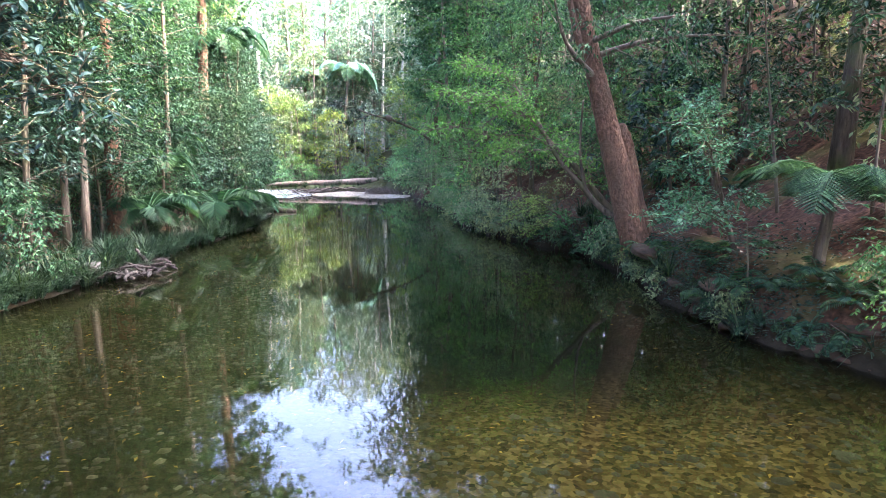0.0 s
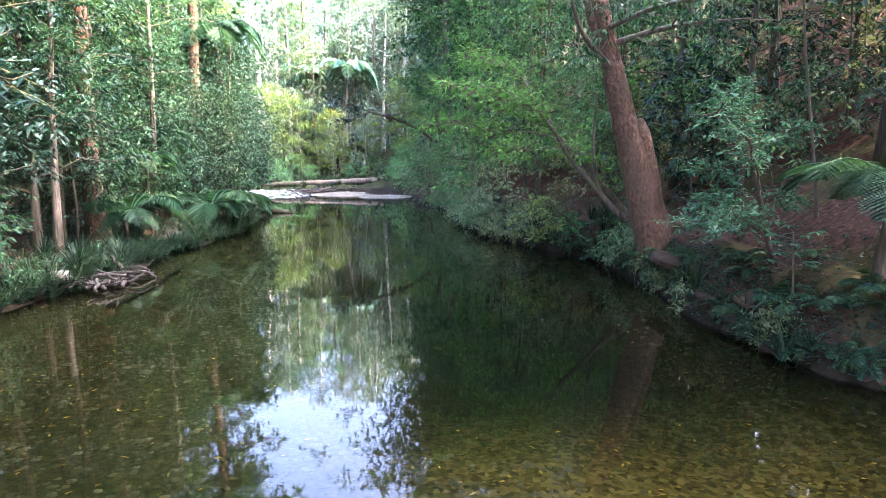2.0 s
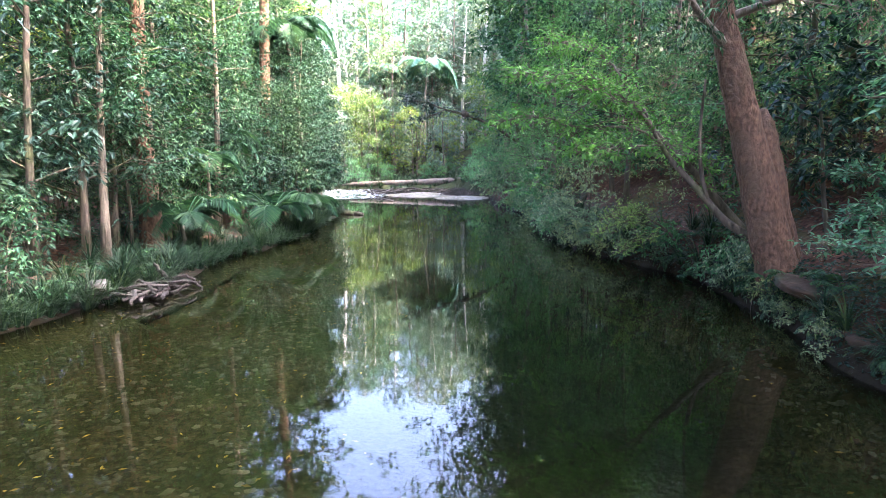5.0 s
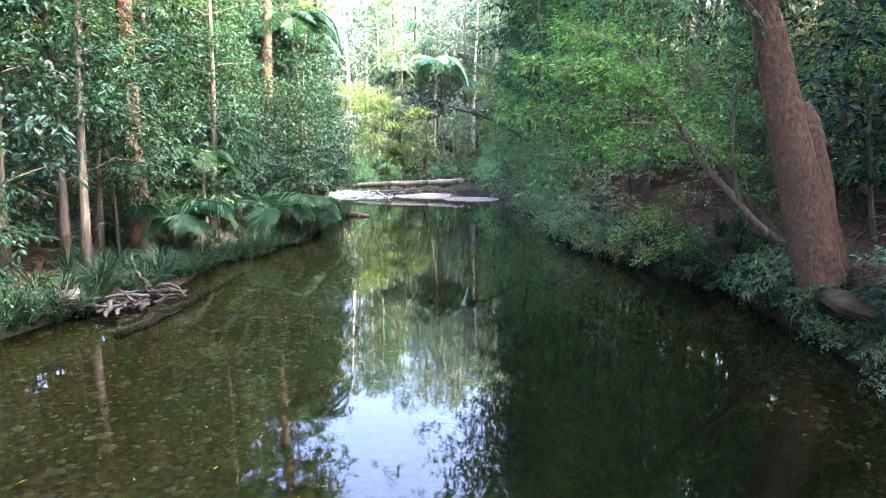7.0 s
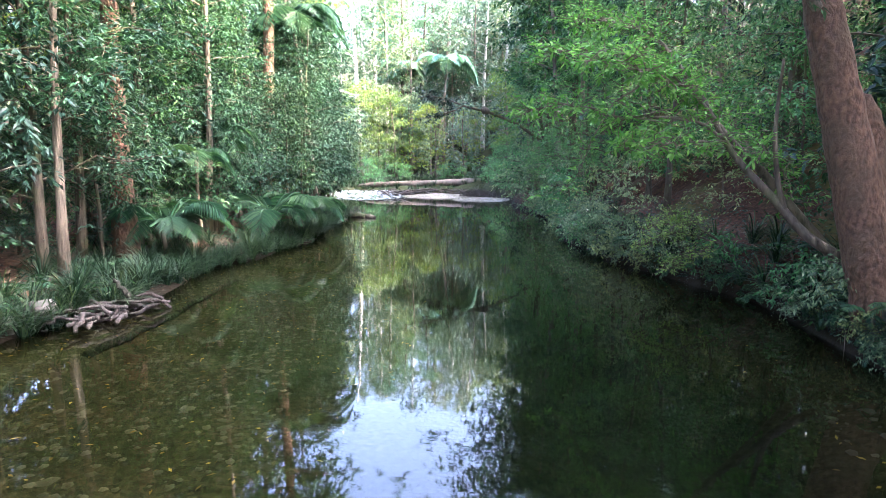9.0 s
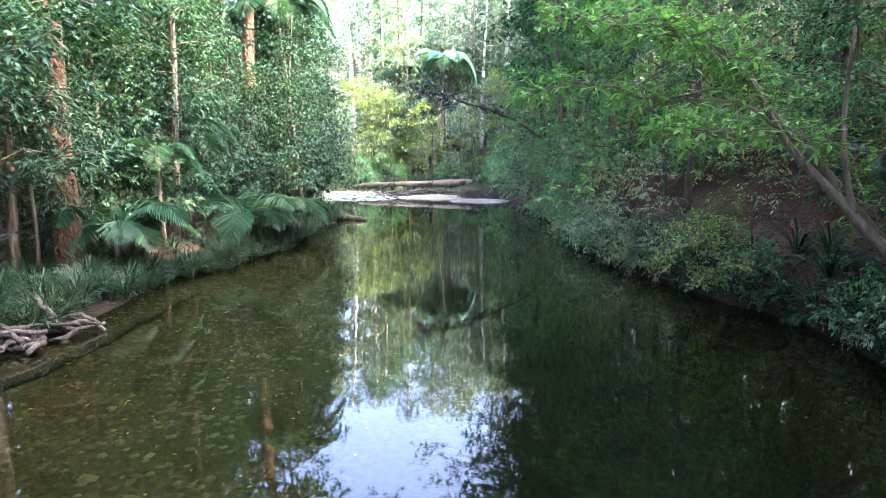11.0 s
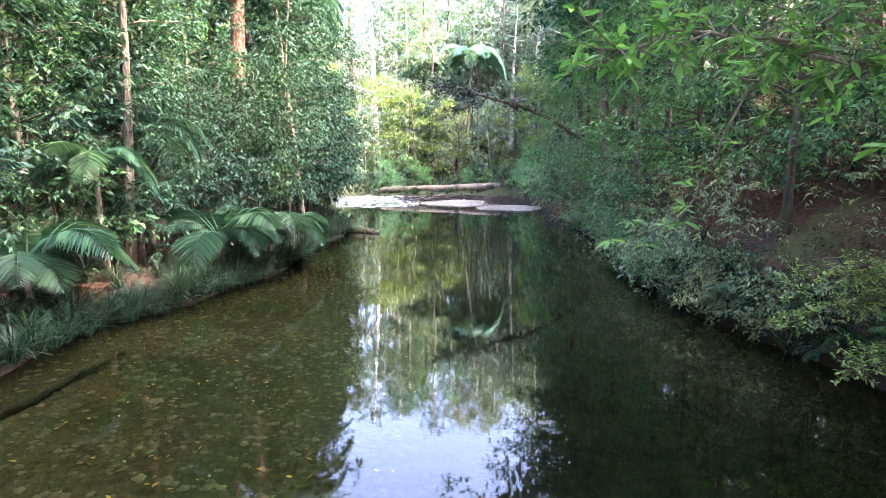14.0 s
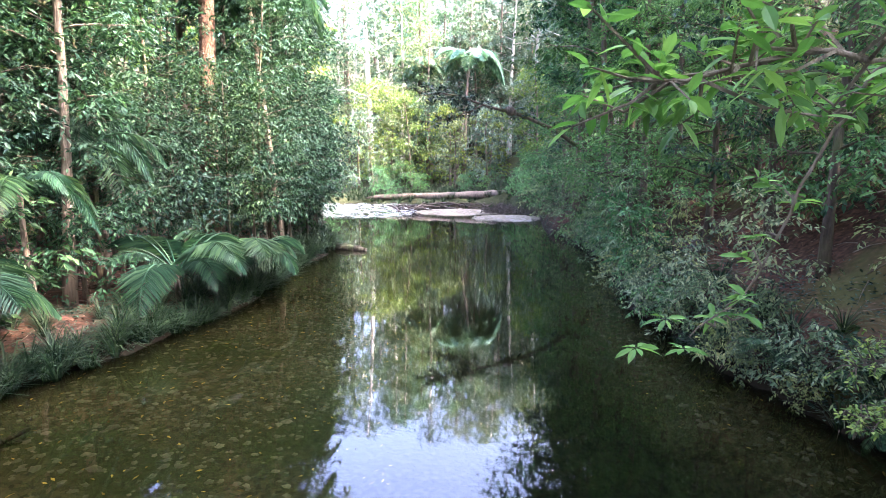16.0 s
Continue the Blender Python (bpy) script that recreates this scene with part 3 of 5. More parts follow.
at["shade_roof"] += [(-10.8, 3), (10.6, -3), (-10.8, -3), (-10.8, 8.5), (-14.5, 11), (-11.6, 13.5), (-15, 17), (-12.2, 18.5), (-15, 23), (-12.2, 24), (-12.0, 29.5), (-11.9, 36.5), (11.2, 14), (11.4, 22), (4.6, 40.5), (4.4, 46), (4.2, 52), (-11.2, -9), (11.2, -9), (-11.2, -15), (11.2, -15), (-11.2, -21), (11.2, -21)]
# behind the start of the path: unseen trees added to cut the sky's light
at["over"] += [(-10.6, -9), (-10.2, -3), (-10.4, 3), (10.8, -9), (10.6, -4.5), (-10.5, -15), (11, -14)]
for x, y in ((-16, -2), (-18, 3), (-17, -12), (16, -3), (17, -10), (20, 0), (-12, -3), (-13, 3), (-11, -10), (-15, -7), (11.5, -5), (14, -9), (10, -14), (-4, -24), (5, -24), (0, -27), (-12, -18), (12, -20)):
    at["b_dark" if r.random() < 0.4 else "b_slim"].append((x, y))
PROTOS["pole"] = make_tree(38, 7.5, 0.035, 0.45, 0.9, 8, 4, 11, 0.2, 0.07, LEAF_MID, BARK_DARK, "thin dark sapling pole in the shaded forest", size=0.25, fine=False, name="sapling", category="sapling")
at["pole"] = [(x, y) for x, y in grid_spots(r, 9.3, 22, 5, 48, 2.6, 2.3) if x > rxy(y) + 2.2 and r.random() < 0.7]
at["pole"] += [(x, y) for x, y in grid_spots(r, -18, -9.8, 12, 56, 2.9, 2.9) if r.random() < 0.7]
for k, (key, proto) in enumerate(PROTOS.items()):
    lo, hi = ((0.85, 1.2) if key != "b_dark" else (0.7, 1.15))
    scatter(proto, clean(at[key]), "sapling poles in the forest" if key == "pole" else "forest trees along the creek", 30 + k, lo, hi, 8 if key == "pole" else 3)


def deep_wood(spots, seed):
    """The uncounted wood deep behind both banks, trunks and leaf sprays in one mesh."""
    r = np.random.default_rng(seed)
    trunks, crown = Geo(), Geo()
    for x, y in spots:
        s, h, rad = r.uniform(0.85, 1.25), 20, r.uniform(0.12, 0.26)
        foot = np.array([x, y, gz(x, y)])
        line = stem_line(r, h * s, r.normal(size=2) * 0.7, 0.3, 6)
        trunks.tube(foot + line, np.linspace(rad, rad * 0.25, 6), 6, False)
        q = r.uniform(0.22, 1.0, 54)
        az, out = r.uniform(0, 6.28, 54), r.uniform(0.2, 1, 54) ** 0.6 * 3.4 * s * (1.05 - 0.55 * q)
        cs = foot + np.stack([np.interp(q, np.linspace(0, 1, 6), line[:, 0]) + out * np.cos(az), np.interp(q, np.linspace(0, 1, 6), line[:, 1]) + out * np.sin(az), q * h * s], -1)
        crown.leaves(*clumps(r, cs, 0.65, 13, 0.62, 0.33, 0.25))
    k = trunks.n
    n_tr = len(trunks.f)
    trunks.v += crown.v
    trunks.f += [[a + k for a in f] for f in crown.f]
    me = trunks.mesh("background_wood", BARK_GREY)
    me.materials.append(LEAF_MID)
    me.polygons.foreach_set("material_index", [0] * n_tr + [1] * (len(trunks.f) - n_tr))
    tagged(new("background_wood", me), "dense green wood climbing the slopes behind the banks", "woodland", kind="stuff")


# unseen wood behind the start, added to shut out the low sky
at["b_back"] += grid_spots(r, -40, 40, -46, -27, 7, 6) + grid_spots(r, -36, -14, -27, -9, 6, 6) + grid_spots(r, 14, 36, -27, -5, 6, 6)
deep_wood([q for q in clean(at["b_back"]) if not sun_gap(*q, 3.4)], 48)


def thicket(seed, side, leaf, name, label):
    """Tangled undergrowth on both slopes, from knee height to a few metres."""
    r = np.random.default_rng(seed)
    n = 1300
    y = r.uniform(-4, 70, n)
    x = rxy(y) + 3.4 + 20 * r.random(n) ** 1.3 if side > 0 else lxy(y) - r.uniform(6.5, 24, n)
    keep = (r.random(n) < 0.35) | (y > 21)
    x, y = x[keep], y[keep]
    n = len(x)
    cs = np.stack([x, y, ground_z(x, y) + 0.15 + r.uniform(0, 1, n) ** 1.6 * np.where(y > 21, 4.5, 2.2)], -1)
    g = Geo()
    g.leaves(*clumps(r, cs, 0.5, 22, 0.2, 0.08, 0.25))
    tagged(new(name, g.mesh(name, leaf)), label, "undergrowth", kind="stuff")


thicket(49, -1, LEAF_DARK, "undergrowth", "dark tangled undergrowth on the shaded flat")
thicket(50, 1, LEAF_OLIVE, "undergrowth", "olive-green tangled undergrowth on the steep slope")

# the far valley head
far_a = make_tree(25, 22, 0.3, 0.25, 3.8, 18, 6, 26, 0.38, 0.17, LEAF_FAR, BARK_PALE, "tall eucalypt on the far slope, its leaves paled for haze", size=0.8, fine=False)
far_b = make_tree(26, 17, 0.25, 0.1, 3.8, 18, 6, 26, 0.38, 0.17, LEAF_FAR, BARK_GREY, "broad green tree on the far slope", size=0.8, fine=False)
far_c = make_tree(29, 9, 0.15, 0.05, 3.2, 18, 6, 40, 0.24, 0.1, LEAF_YELLOW, BARK_GREY, "sunlit yellow-green tree behind the fallen log", size=0.6, fine=False)
spots = {0: [], 1: [], 2: []}
for x, y in grid_spots(r, -34, 26, 84, 122, 7.5, 8.5):
    spots[int(r.integers(0, 2))].append((x, y))
for x, y in grid_spots(r, -90, 80, 122, 175, 17, 17):
    spots[int(r.integers(0, 2))].append((x, y))
spots[1] += [(-6, 97), (-1.5, 99), (2.5, 95), (-9, 112), (-3, 114), (3, 110), (6, 104)]
spots[0] += [(x, y) for x, y in grid_spots(r, -7, 16, 90, 118, 5, 6) if r.random() < 0.75]
spots[1] += [(x, y) for x, y in grid_spots(r, -3, 20, 82, 104, 5, 6) if r.random() < 0.6]
spots[0] += grid_spots(r, -32, -11, 88, 106, 6, 7)
spots[0] += [(-12, 99), (0, 106), (-6, 108), (8, 113)]
for x, y in ((-12, 80), (-7.5, 79), (-3.5, 81), (1.5, 77), (-16, 79), (-10, 84), (5, 72), (4, 80)):
    spots[2].append((x, y))
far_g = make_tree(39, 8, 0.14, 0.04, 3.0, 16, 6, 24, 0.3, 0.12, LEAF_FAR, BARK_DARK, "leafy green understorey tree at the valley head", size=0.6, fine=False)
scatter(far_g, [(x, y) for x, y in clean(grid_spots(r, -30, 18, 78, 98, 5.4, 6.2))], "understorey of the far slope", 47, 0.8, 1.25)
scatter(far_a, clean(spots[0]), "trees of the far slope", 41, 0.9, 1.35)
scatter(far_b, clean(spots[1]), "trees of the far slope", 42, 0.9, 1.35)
far_d = make_tree(35, 22, 0.3, 0.08, 2.3, 24, 6, 40, 0.3, 0.14, LEAF_VINE, BARK_DARK, "tree trunk wholly hung with dark climbing vines", size=0.6, fine=False)
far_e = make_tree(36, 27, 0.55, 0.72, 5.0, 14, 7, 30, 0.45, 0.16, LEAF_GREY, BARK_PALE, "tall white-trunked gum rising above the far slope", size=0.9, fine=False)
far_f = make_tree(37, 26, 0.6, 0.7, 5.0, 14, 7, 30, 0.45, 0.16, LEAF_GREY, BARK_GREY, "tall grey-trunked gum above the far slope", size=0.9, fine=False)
scatter(far_d, [(-12.2, 87), (-10.6, 90), (-14.5, 92)], "vine-hung trees", 44, 0.9, 1.1)
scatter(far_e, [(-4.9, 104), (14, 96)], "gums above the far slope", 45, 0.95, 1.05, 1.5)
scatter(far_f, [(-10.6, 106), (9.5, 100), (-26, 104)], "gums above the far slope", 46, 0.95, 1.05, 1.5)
scatter(far_c, clean(spots[2]), "trees behind the fallen log", 43, 0.8, 1.15)


# ---------- the big leaning tree on the right bank ----------
def curve(points, n=14):
    """A smooth line through a few points."""
    p = np.array(points, float)
    t = np.linspace(0, len(p) - 1, n)
    out = []
    for u in t:
        i = min(int(u), len(p) - 2)
        f = u - i
        p0, p1, p2, p3 = p[max(i - 1, 0)], p[i], p[i + 1], p[min(i + 2, len(p) - 1)]
        out.append(0.5 * (2 * p1 + (p2 - p0) * f + (2 * p0 - 5 * p1 + 4 * p2 - p3) * f * f + (3 * p1 - p0 - 3 * p2 + p3) * f ** 3))
    return np.array(out)


def leaning_tree():
    r = np.random.default_rng(71)
    root = empty("leaning_tree", pose(7.27, 17.05, 0.5))
    o = np.array([6.95, 16.3, 0.5])
    stem = [(7.2, 16.3, 0.0), (7.02, 16.3, 0.8), (6.8, 16.3, 1.5), (6.45, 16.28, 2.76), (6.15, 16.25, 3.77), (5.72, 16.2, 5.28), (5.45, 16.2, 6.35), (4.7, 16.1, 9.6), (4.2, 16.0, 14)]
    tall = curve(stem, 40)

    def stem_at(z):
        return np.array([np.interp(z, tall[:, 2], tall[:, m]) for m in range(3)])

    g = Geo()
    g.tube(tall - o, np.interp(tall[:, 2], [0, 0.5, 1.2, 2.8, 3.8, 5.3, 6.4, 14], [0.62, 0.5, 0.43, 0.38, 0.34, 0.29, 0.25, 0.1]) + r.normal(0, 0.012, 40), 18)
    part("trunk", g, BARK_RED, root, smooth=True)
    g = Geo()
    line = curve([(7.45, 16.5, 0.0), (7.18, 16.5, 1.0), (6.86, 16.5, 2.3), (6.68, 16.5, 3.4), (6.56, 16.5, 4.1), (6.5, 16.5, 4.4)], 20)
    g.tube(line - o, np.interp(np.linspace(0, 1, 20), [0, 0.2, 0.5, 0.75, 0.92, 1], [0.55, 0.42, 0.35, 0.25, 0.13, 0.04]) + r.normal(0, 0.014, 20), 14)
    part("second_stem", g, BARK_RED, root, "darker broken-off mossy stem fused to the trunk", smooth=True)
    g = Geo()
    g.tube(curve([stem_at(6.0), stem_at(6.0) + np.array([-0.45, 0.0, 0.75]), stem_at(6.0) + np.array([-0.75, 0.05, 1.9]), stem_at(6.0) + np.array([-1.5, 0.1, 4.6])], 12) - o, np.linspace(0.17, 0.05, 12), 10)
    part("limb", g, BARK_RED, root, smooth=True)
    for k, (a, b) in enumerate((((7.1, 15.9, 0.6), (7.0, 15.1, 0.5)),)):
        g = Geo()
        a, b = np.array(a), np.array(b)
        g.tube(curve([a, (a + b) / 2 + np.array([0, 0, 0.06]), b, b + (b - a) * 0.4 - np.array([0, 0, 0.3])], 9) - o, np.linspace(0.24, 0.07, 9), 8)
        part("root", g, BARK_DARK, root, "moss-covered buttress root", smooth=True)
    gl, cs = Geo(), []
    for z0, tip in ((5.6, (3.2, 13.6, 7.4)), (6.6, (5.8, 12.5, 6.6)), (7.4, (2.2, 16.6, 9.5)), (8.5, (6.5, 13, 10)), (9.6, (1.6, 14.5, 11.5)), (11, (6, 18, 13)), (12.5, (2, 17, 14.5)), (13.5, (4, 13, 16)), (6.2, (7.4, 13.4, 6.4))):
        b0 = stem_at(z0)
        tip = np.array(tip) + np.array([0.6, 0.6, 0.0])
        ln = curve([b0, (b0 + tip) / 2 + r.normal(size=3) * 0.3 + np.array([0, 0, 0.4]), tip], 9)
        gl.tube(ln - o, np.linspace(0.1, 0.02, 9), 6)
        for q in range(11):
            c = ln[3 + q % 6] + r.normal(size=3) * 0.55
            cs.append(c - o)
            gl.tube([ln[2 + q % 6] - o, (ln[2 + q % 6] + c) / 2 - o, c - o], [0.02, 0.014, 0.006], 3, False)
    tagged(part("branchwork", gl, BARK_GREY, root, smooth=True), kind="stuff")
    g = Geo()
    g.leaves(*clumps(r, np.array(cs), 0.38, 60, 0.15, 0.045, 0.5))
    part("crown", g, LEAF_MID, root)
    tagged(root, "large leaning reddish-barked tree rooted in the rocky bank", "tree")


leaning_tree()


def leaning_pole():
    """A dead-straight grey stem that leans out beside the big tree, with one upright fork."""
    root = empty("leaning_sapling", pose(7.6, 17.9, 0.9))
    o = np.array([7.6, 17.9, 0.9])
    for name, pts, r0, r1 in (("trunk", [(7.75, 17.8, 0.8), (7.3, 17.9, 1.35), (6.6, 18.2, 1.85), (6.0, 18.45, 2.6), (5.3, 18.8, 3.5), (4.8, 19.1, 4.6)], 0.13, 0.04),
                              ("limb", [(6.2, 18.35, 2.35), (6.05, 18.4, 3.0), (6.0, 18.5, 3.9), (6.1, 18.6, 5.2)], 0.06, 0.025)):
        g = Geo()
        g.tube(curve(pts, 16) - o, np.linspace(r0, r1, 16), 9)
        part(name, g, BARK_DARK, root, smooth=True)
    tagged(root, "grey leaning stem forked above the shaded bank", "sapling")


leaning_pole()


# ---------- branches that reach over the creek ----------
def reaching_tree(name, base, trunk, radii, limbs, sprays, leaf, bark, label, seed, L, W, whorls=(), burl=0):
    """A tree whose limbs reach over the water: limbs as lists of points, sprays as (limb, from, to, how many, spread)."""
    r = np.random.default_rng(seed)
    o = np.array(base, float)
    root = empty(name, pose(*base))
    g = Geo()
    g.tube(curve(trunk, 18) - o, np.linspace(radii[0], radii[1], 18), 10)
    part("trunk", g, bark, root, smooth=True)
    lines = []
    for pts, r0 in limbs:
        ln = curve(pts, 22)
        ln[1:-1] += r.normal(size=(20, 3)) * 0.025
        lines.append(ln)
        g = Geo()
        g.tube(ln - o, np.linspace(r0, r0 * 0.2, 22), 7)
        part("limb", g, bark, root, smooth=True)
    if burl:
        g = Geo()
        c = lines[0][burl]
        g.tube([c - o + np.array([0.3, 0, -0.22]), c - o + np.array([0.2, 0, -0.12]), c - o, c - o + np.array([-0.2, 0, 0.1]), c - o + np.array([-0.28, 0, 0.13])], [0.06, 0.2, 0.27, 0.17, 0.05], 9)
        part("burl", g, bark, root, "rounded burl on the bough", smooth=True)
    P, D, N = [], [], []
    tw = Geo()
    for k, a, b, count, spread in sprays:
        ln = lines[k]
        for i in range(count):
            f = a + (b - a) * (i + r.uniform(0, 1)) / count
            p0 = np.array([np.interp(f, np.linspace(0, 1, 22), ln[:, m]) for m in range(3)])
            tip = p0 + np.clip(r.normal(size=3), -1.3, 1.3) * np.array([1, 1, 0.6]) * spread + np.array([0, 0, 0.1 * spread])
            mid = (p0 + tip) / 2 + r.normal(size=3) * 0.06
            tw.tube([p0 - o, mid - o, tip - o], [0.011, 0.008, 0.004], 4, False)
            n = int(r.integers(8, 14))
            for j in range(n):
                s = 0.35 + 0.65 * j / (n - 1)
                p = p0 + (tip - p0) * s
                d = (tip - p0) / (np.linalg.norm(tip - p0) + 1e-6) * 0.6 + r.normal(size=3) * np.array([1, 1, 0.45])
                P.append(p - o); D.append(d); N.append(np.array([0, 0, 1.0]) + r.normal(size=3) * 0.35)
    for c in whorls:
        c = np.array(c)
        for j in range(9):
            a = j * 2.4
            d = np.array([np.cos(a), np.sin(a), r.uniform(-0.35, 0.25)])
            P.append(c - o + d * 0.02); D.append(d); N.append(np.array([0, 0, 1.0]) + r.normal(size=3) * 0.25)
    tagged(part("branchwork", tw, bark, root), kind="stuff")
    g = Geo()
    s = r.uniform(0.6, 1.15, len(P))
    g.broad_leaves(np.array(P), np.array(D), np.array(N), L * s, W * s)
    part("leaves", g, leaf, root)
    return tagged(root, label, "tree")


reaching_tree(
    "overhanging_tree", (8.0, 19.4, 0.7), [(8.1, 19.4, 0.5), (7.7, 19.4, 1.3), (6.9, 19.35, 2.2), (6.2, 19.3, 3.0), (5.4, 19.1, 3.7), (4.7, 18.8, 4.4)], (0.13, 0.06),
    [
        ([(5.6, 19.2, 3.5), (4.4, 18.4, 4.05), (3.0, 17.8, 4.1), (2.0, 17.9, 4.35), (1.25, 18.1, 4.25)], 0.034),
        ([(4.7, 18.8, 4.4), (4.1, 19.4, 5.0), (3.35, 20, 4.65), (3.0, 20, 4.18), (2.66, 20, 3.46), (2.33, 20, 2.8), (1.95, 19.8, 2.56)], 0.024),
        ([(4.7, 18.8, 4.4), (3.8, 18.2, 5.0), (2.6, 18.0, 5.3), (1.6, 18.4, 5.4)], 0.032),
        ([(5.4, 19.1, 3.7), (4.2, 17.6, 3.6), (3.2, 16.8, 3.6), (2.7, 16.5, 3.5)], 0.024),
        ([(4.7, 18.8, 4.4), (4.2, 20.0, 5.8), (3.4, 21.5, 6.6), (2.6, 22.5, 6.9)], 0.035),
        ([(6.9, 19.35, 2.2), (6.4, 19.0, 3.1), (5.8, 18.6, 3.6)], 0.02),
        ([(6.2, 19.3, 3.0), (6.0, 20.0, 3.8), (5.6, 20.6, 4.4)], 0.025),
        ([(4.7, 18.8, 4.4), (3.9, 17.8, 4.7), (3.0, 17.2, 4.9), (2.2, 17.2, 5.0)], 0.025),
    ],
    [(0, 0.35, 1.0, 60, 0.3), (2, 0.1, 1.0, 120, 0.36), (1, 0.05, 0.5, 34, 0.3), (1, 0.6, 0.95, 7, 0.2), (3, 0.3, 1.0, 50, 0.3), (4, 0.1, 1.0, 110, 0.5), (7, 0.1, 1.0, 80, 0.36), (0, 0.0, 0.5, 44, 0.5), (5, 0.1, 1.0, 40, 0.45), (6, 0.1, 1.0, 60, 0.6)],
    LEAF_VIVID, STEM, "pale-limbed tree leaning far out over the creek with bright green leaves", 81, 0.155, 0.052,
    [(1.5, 19.5, 2.55), (1.9, 19.75, 2.48), (1.72, 19.6, 2.75)],
)
reaching_tree(
    "overhanging_tree", (-9.9, 6.6, 0.4), [(-9.9, 6.6, 0.2), (-9.6, 6.6, 2.0), (-9.0, 6.7, 4.0), (-8.6, 6.8, 6.5)], (0.2, 0.1),
    [
        ([(-9.1, 6.7, 3.8), (-7.4, 6.9, 4.9), (-5.8, 7.0, 5.0), (-4.4, 7.2, 4.6), (-3.45, 7.4, 4.05)], 0.05),
        ([(-8.9, 6.7, 4.6), (-7.0, 7.2, 6.0), (-5.2, 7.5, 6.2), (-3.5, 7.6, 5.3)], 0.05),
        ([(-7.4, 6.9, 4.9), (-6.0, 7.6, 4.2), (-4.8, 7.8, 3.5)], 0.04),
        ([(-7.0, 7.2, 6.0), (-5.4, 7.0, 5.6), (-4.0, 7.0, 4.9)], 0.04),
        ([(-7.0, 7.2, 6.0), (-5.6, 7.9, 6.6), (-4.2, 8.2, 6.6)], 0.04),
    ],
    [(0, 0.3, 1.0, 190, 0.5), (1, 0.3, 1.0, 200, 0.55), (2, 0.2, 1.0, 110, 0.45), (3, 0.2, 1.0, 150, 0.5), (4, 0.2, 1.0, 150, 0.55)],
    LEAF_SKYLIT, BARK_DARK, "dark large-leaved tree reaching out from the bank, sky's blue in its leaf colour", 82, 0.15, 0.062,
)
reaching_tree(
    "overhanging_shrub", (7.9, 12.6, 1.2), [(7.9, 12.6, 1.0), (7.5, 12.4, 1.8), (7.1, 12.1, 2.6), (6.7, 11.8, 3.3)], (0.07, 0.035),
    [
        ([(7.1, 12.1, 2.6), (6.5, 11.4, 3.4), (5.9, 10.9, 3.8), (5.35, 10.6, 4.0)], 0.025),
        ([(7.5, 12.4, 1.8), (7.0, 12.0, 2.2), (6.4, 11.6, 2.25), (6.0, 11.4, 2.0)], 0.02),
        ([(7.5, 12.4, 1.8), (7.0, 12.5, 2.1), (6.4, 12.5, 2.1), (5.9, 13.0, 2.0)], 0.02),
        ([(6.7, 11.8, 3.3), (6.8, 12.3, 4.0), (6.6, 12.8, 4.6)], 0.02),
        ([(7.6, 12.5, 1.6), (7.2, 13.2, 2.2), (6.7, 13.9, 2.5)], 0.02),
    ],
    [(0, 0.2, 1.0, 60, 0.3), (1, 0.2, 1.0, 55, 0.3), (2, 0.2, 1.0, 55, 0.3), (3, 0.1, 1.0, 50, 0.4), (4, 0.2, 1.0, 50, 0.34)],
    LEAF_GLOSS, BARK_DARK, "glossy green shrub hanging out over the rocky bank", 84, 0.13, 0.046,
)
reaching_tree(
    "overhanging_shrub", (8.3, 14.6, 1.3), [(8.3, 14.6, 1.1), (8.1, 14.4, 2.0), (7.9, 14.2, 3.0), (7.8, 14.0, 4.0)], (0.06, 0.03),
    [
        ([(8.1, 14.4, 2.0), (7.6, 14.0, 2.4), (7.2, 13.8, 2.4), (6.9, 13.7, 2.1)], 0.02),
        ([(8.0, 14.3, 2.6), (7.4, 14.2, 3.0), (7.0, 14.3, 3.1)], 0.02),
        ([(7.9, 14.2, 3.0), (8.2, 13.6, 3.6), (8.4, 13.0, 3.9)], 0.02),
        ([(7.8, 14.0, 4.0), (7.5, 13.6, 4.5), (7.3, 13.2, 4.7)], 0.02),
        ([(8.1, 14.4, 2.0), (8.4, 13.8, 2.4), (8.7, 13.3, 2.5)], 0.02),
    ],
    [(0, 0.2, 1.0, 55, 0.3), (1, 0.2, 1.0, 50, 0.3), (2, 0.2, 1.0, 50, 0.34), (3, 0.2, 1.0, 45, 0.34), (4, 0.2, 1.0, 45, 0.32)],
    LEAF_GLOSS, BARK_DARK, "broad-leaved green shrub beside the leaning tree", 86, 0.14, 0.05,
)
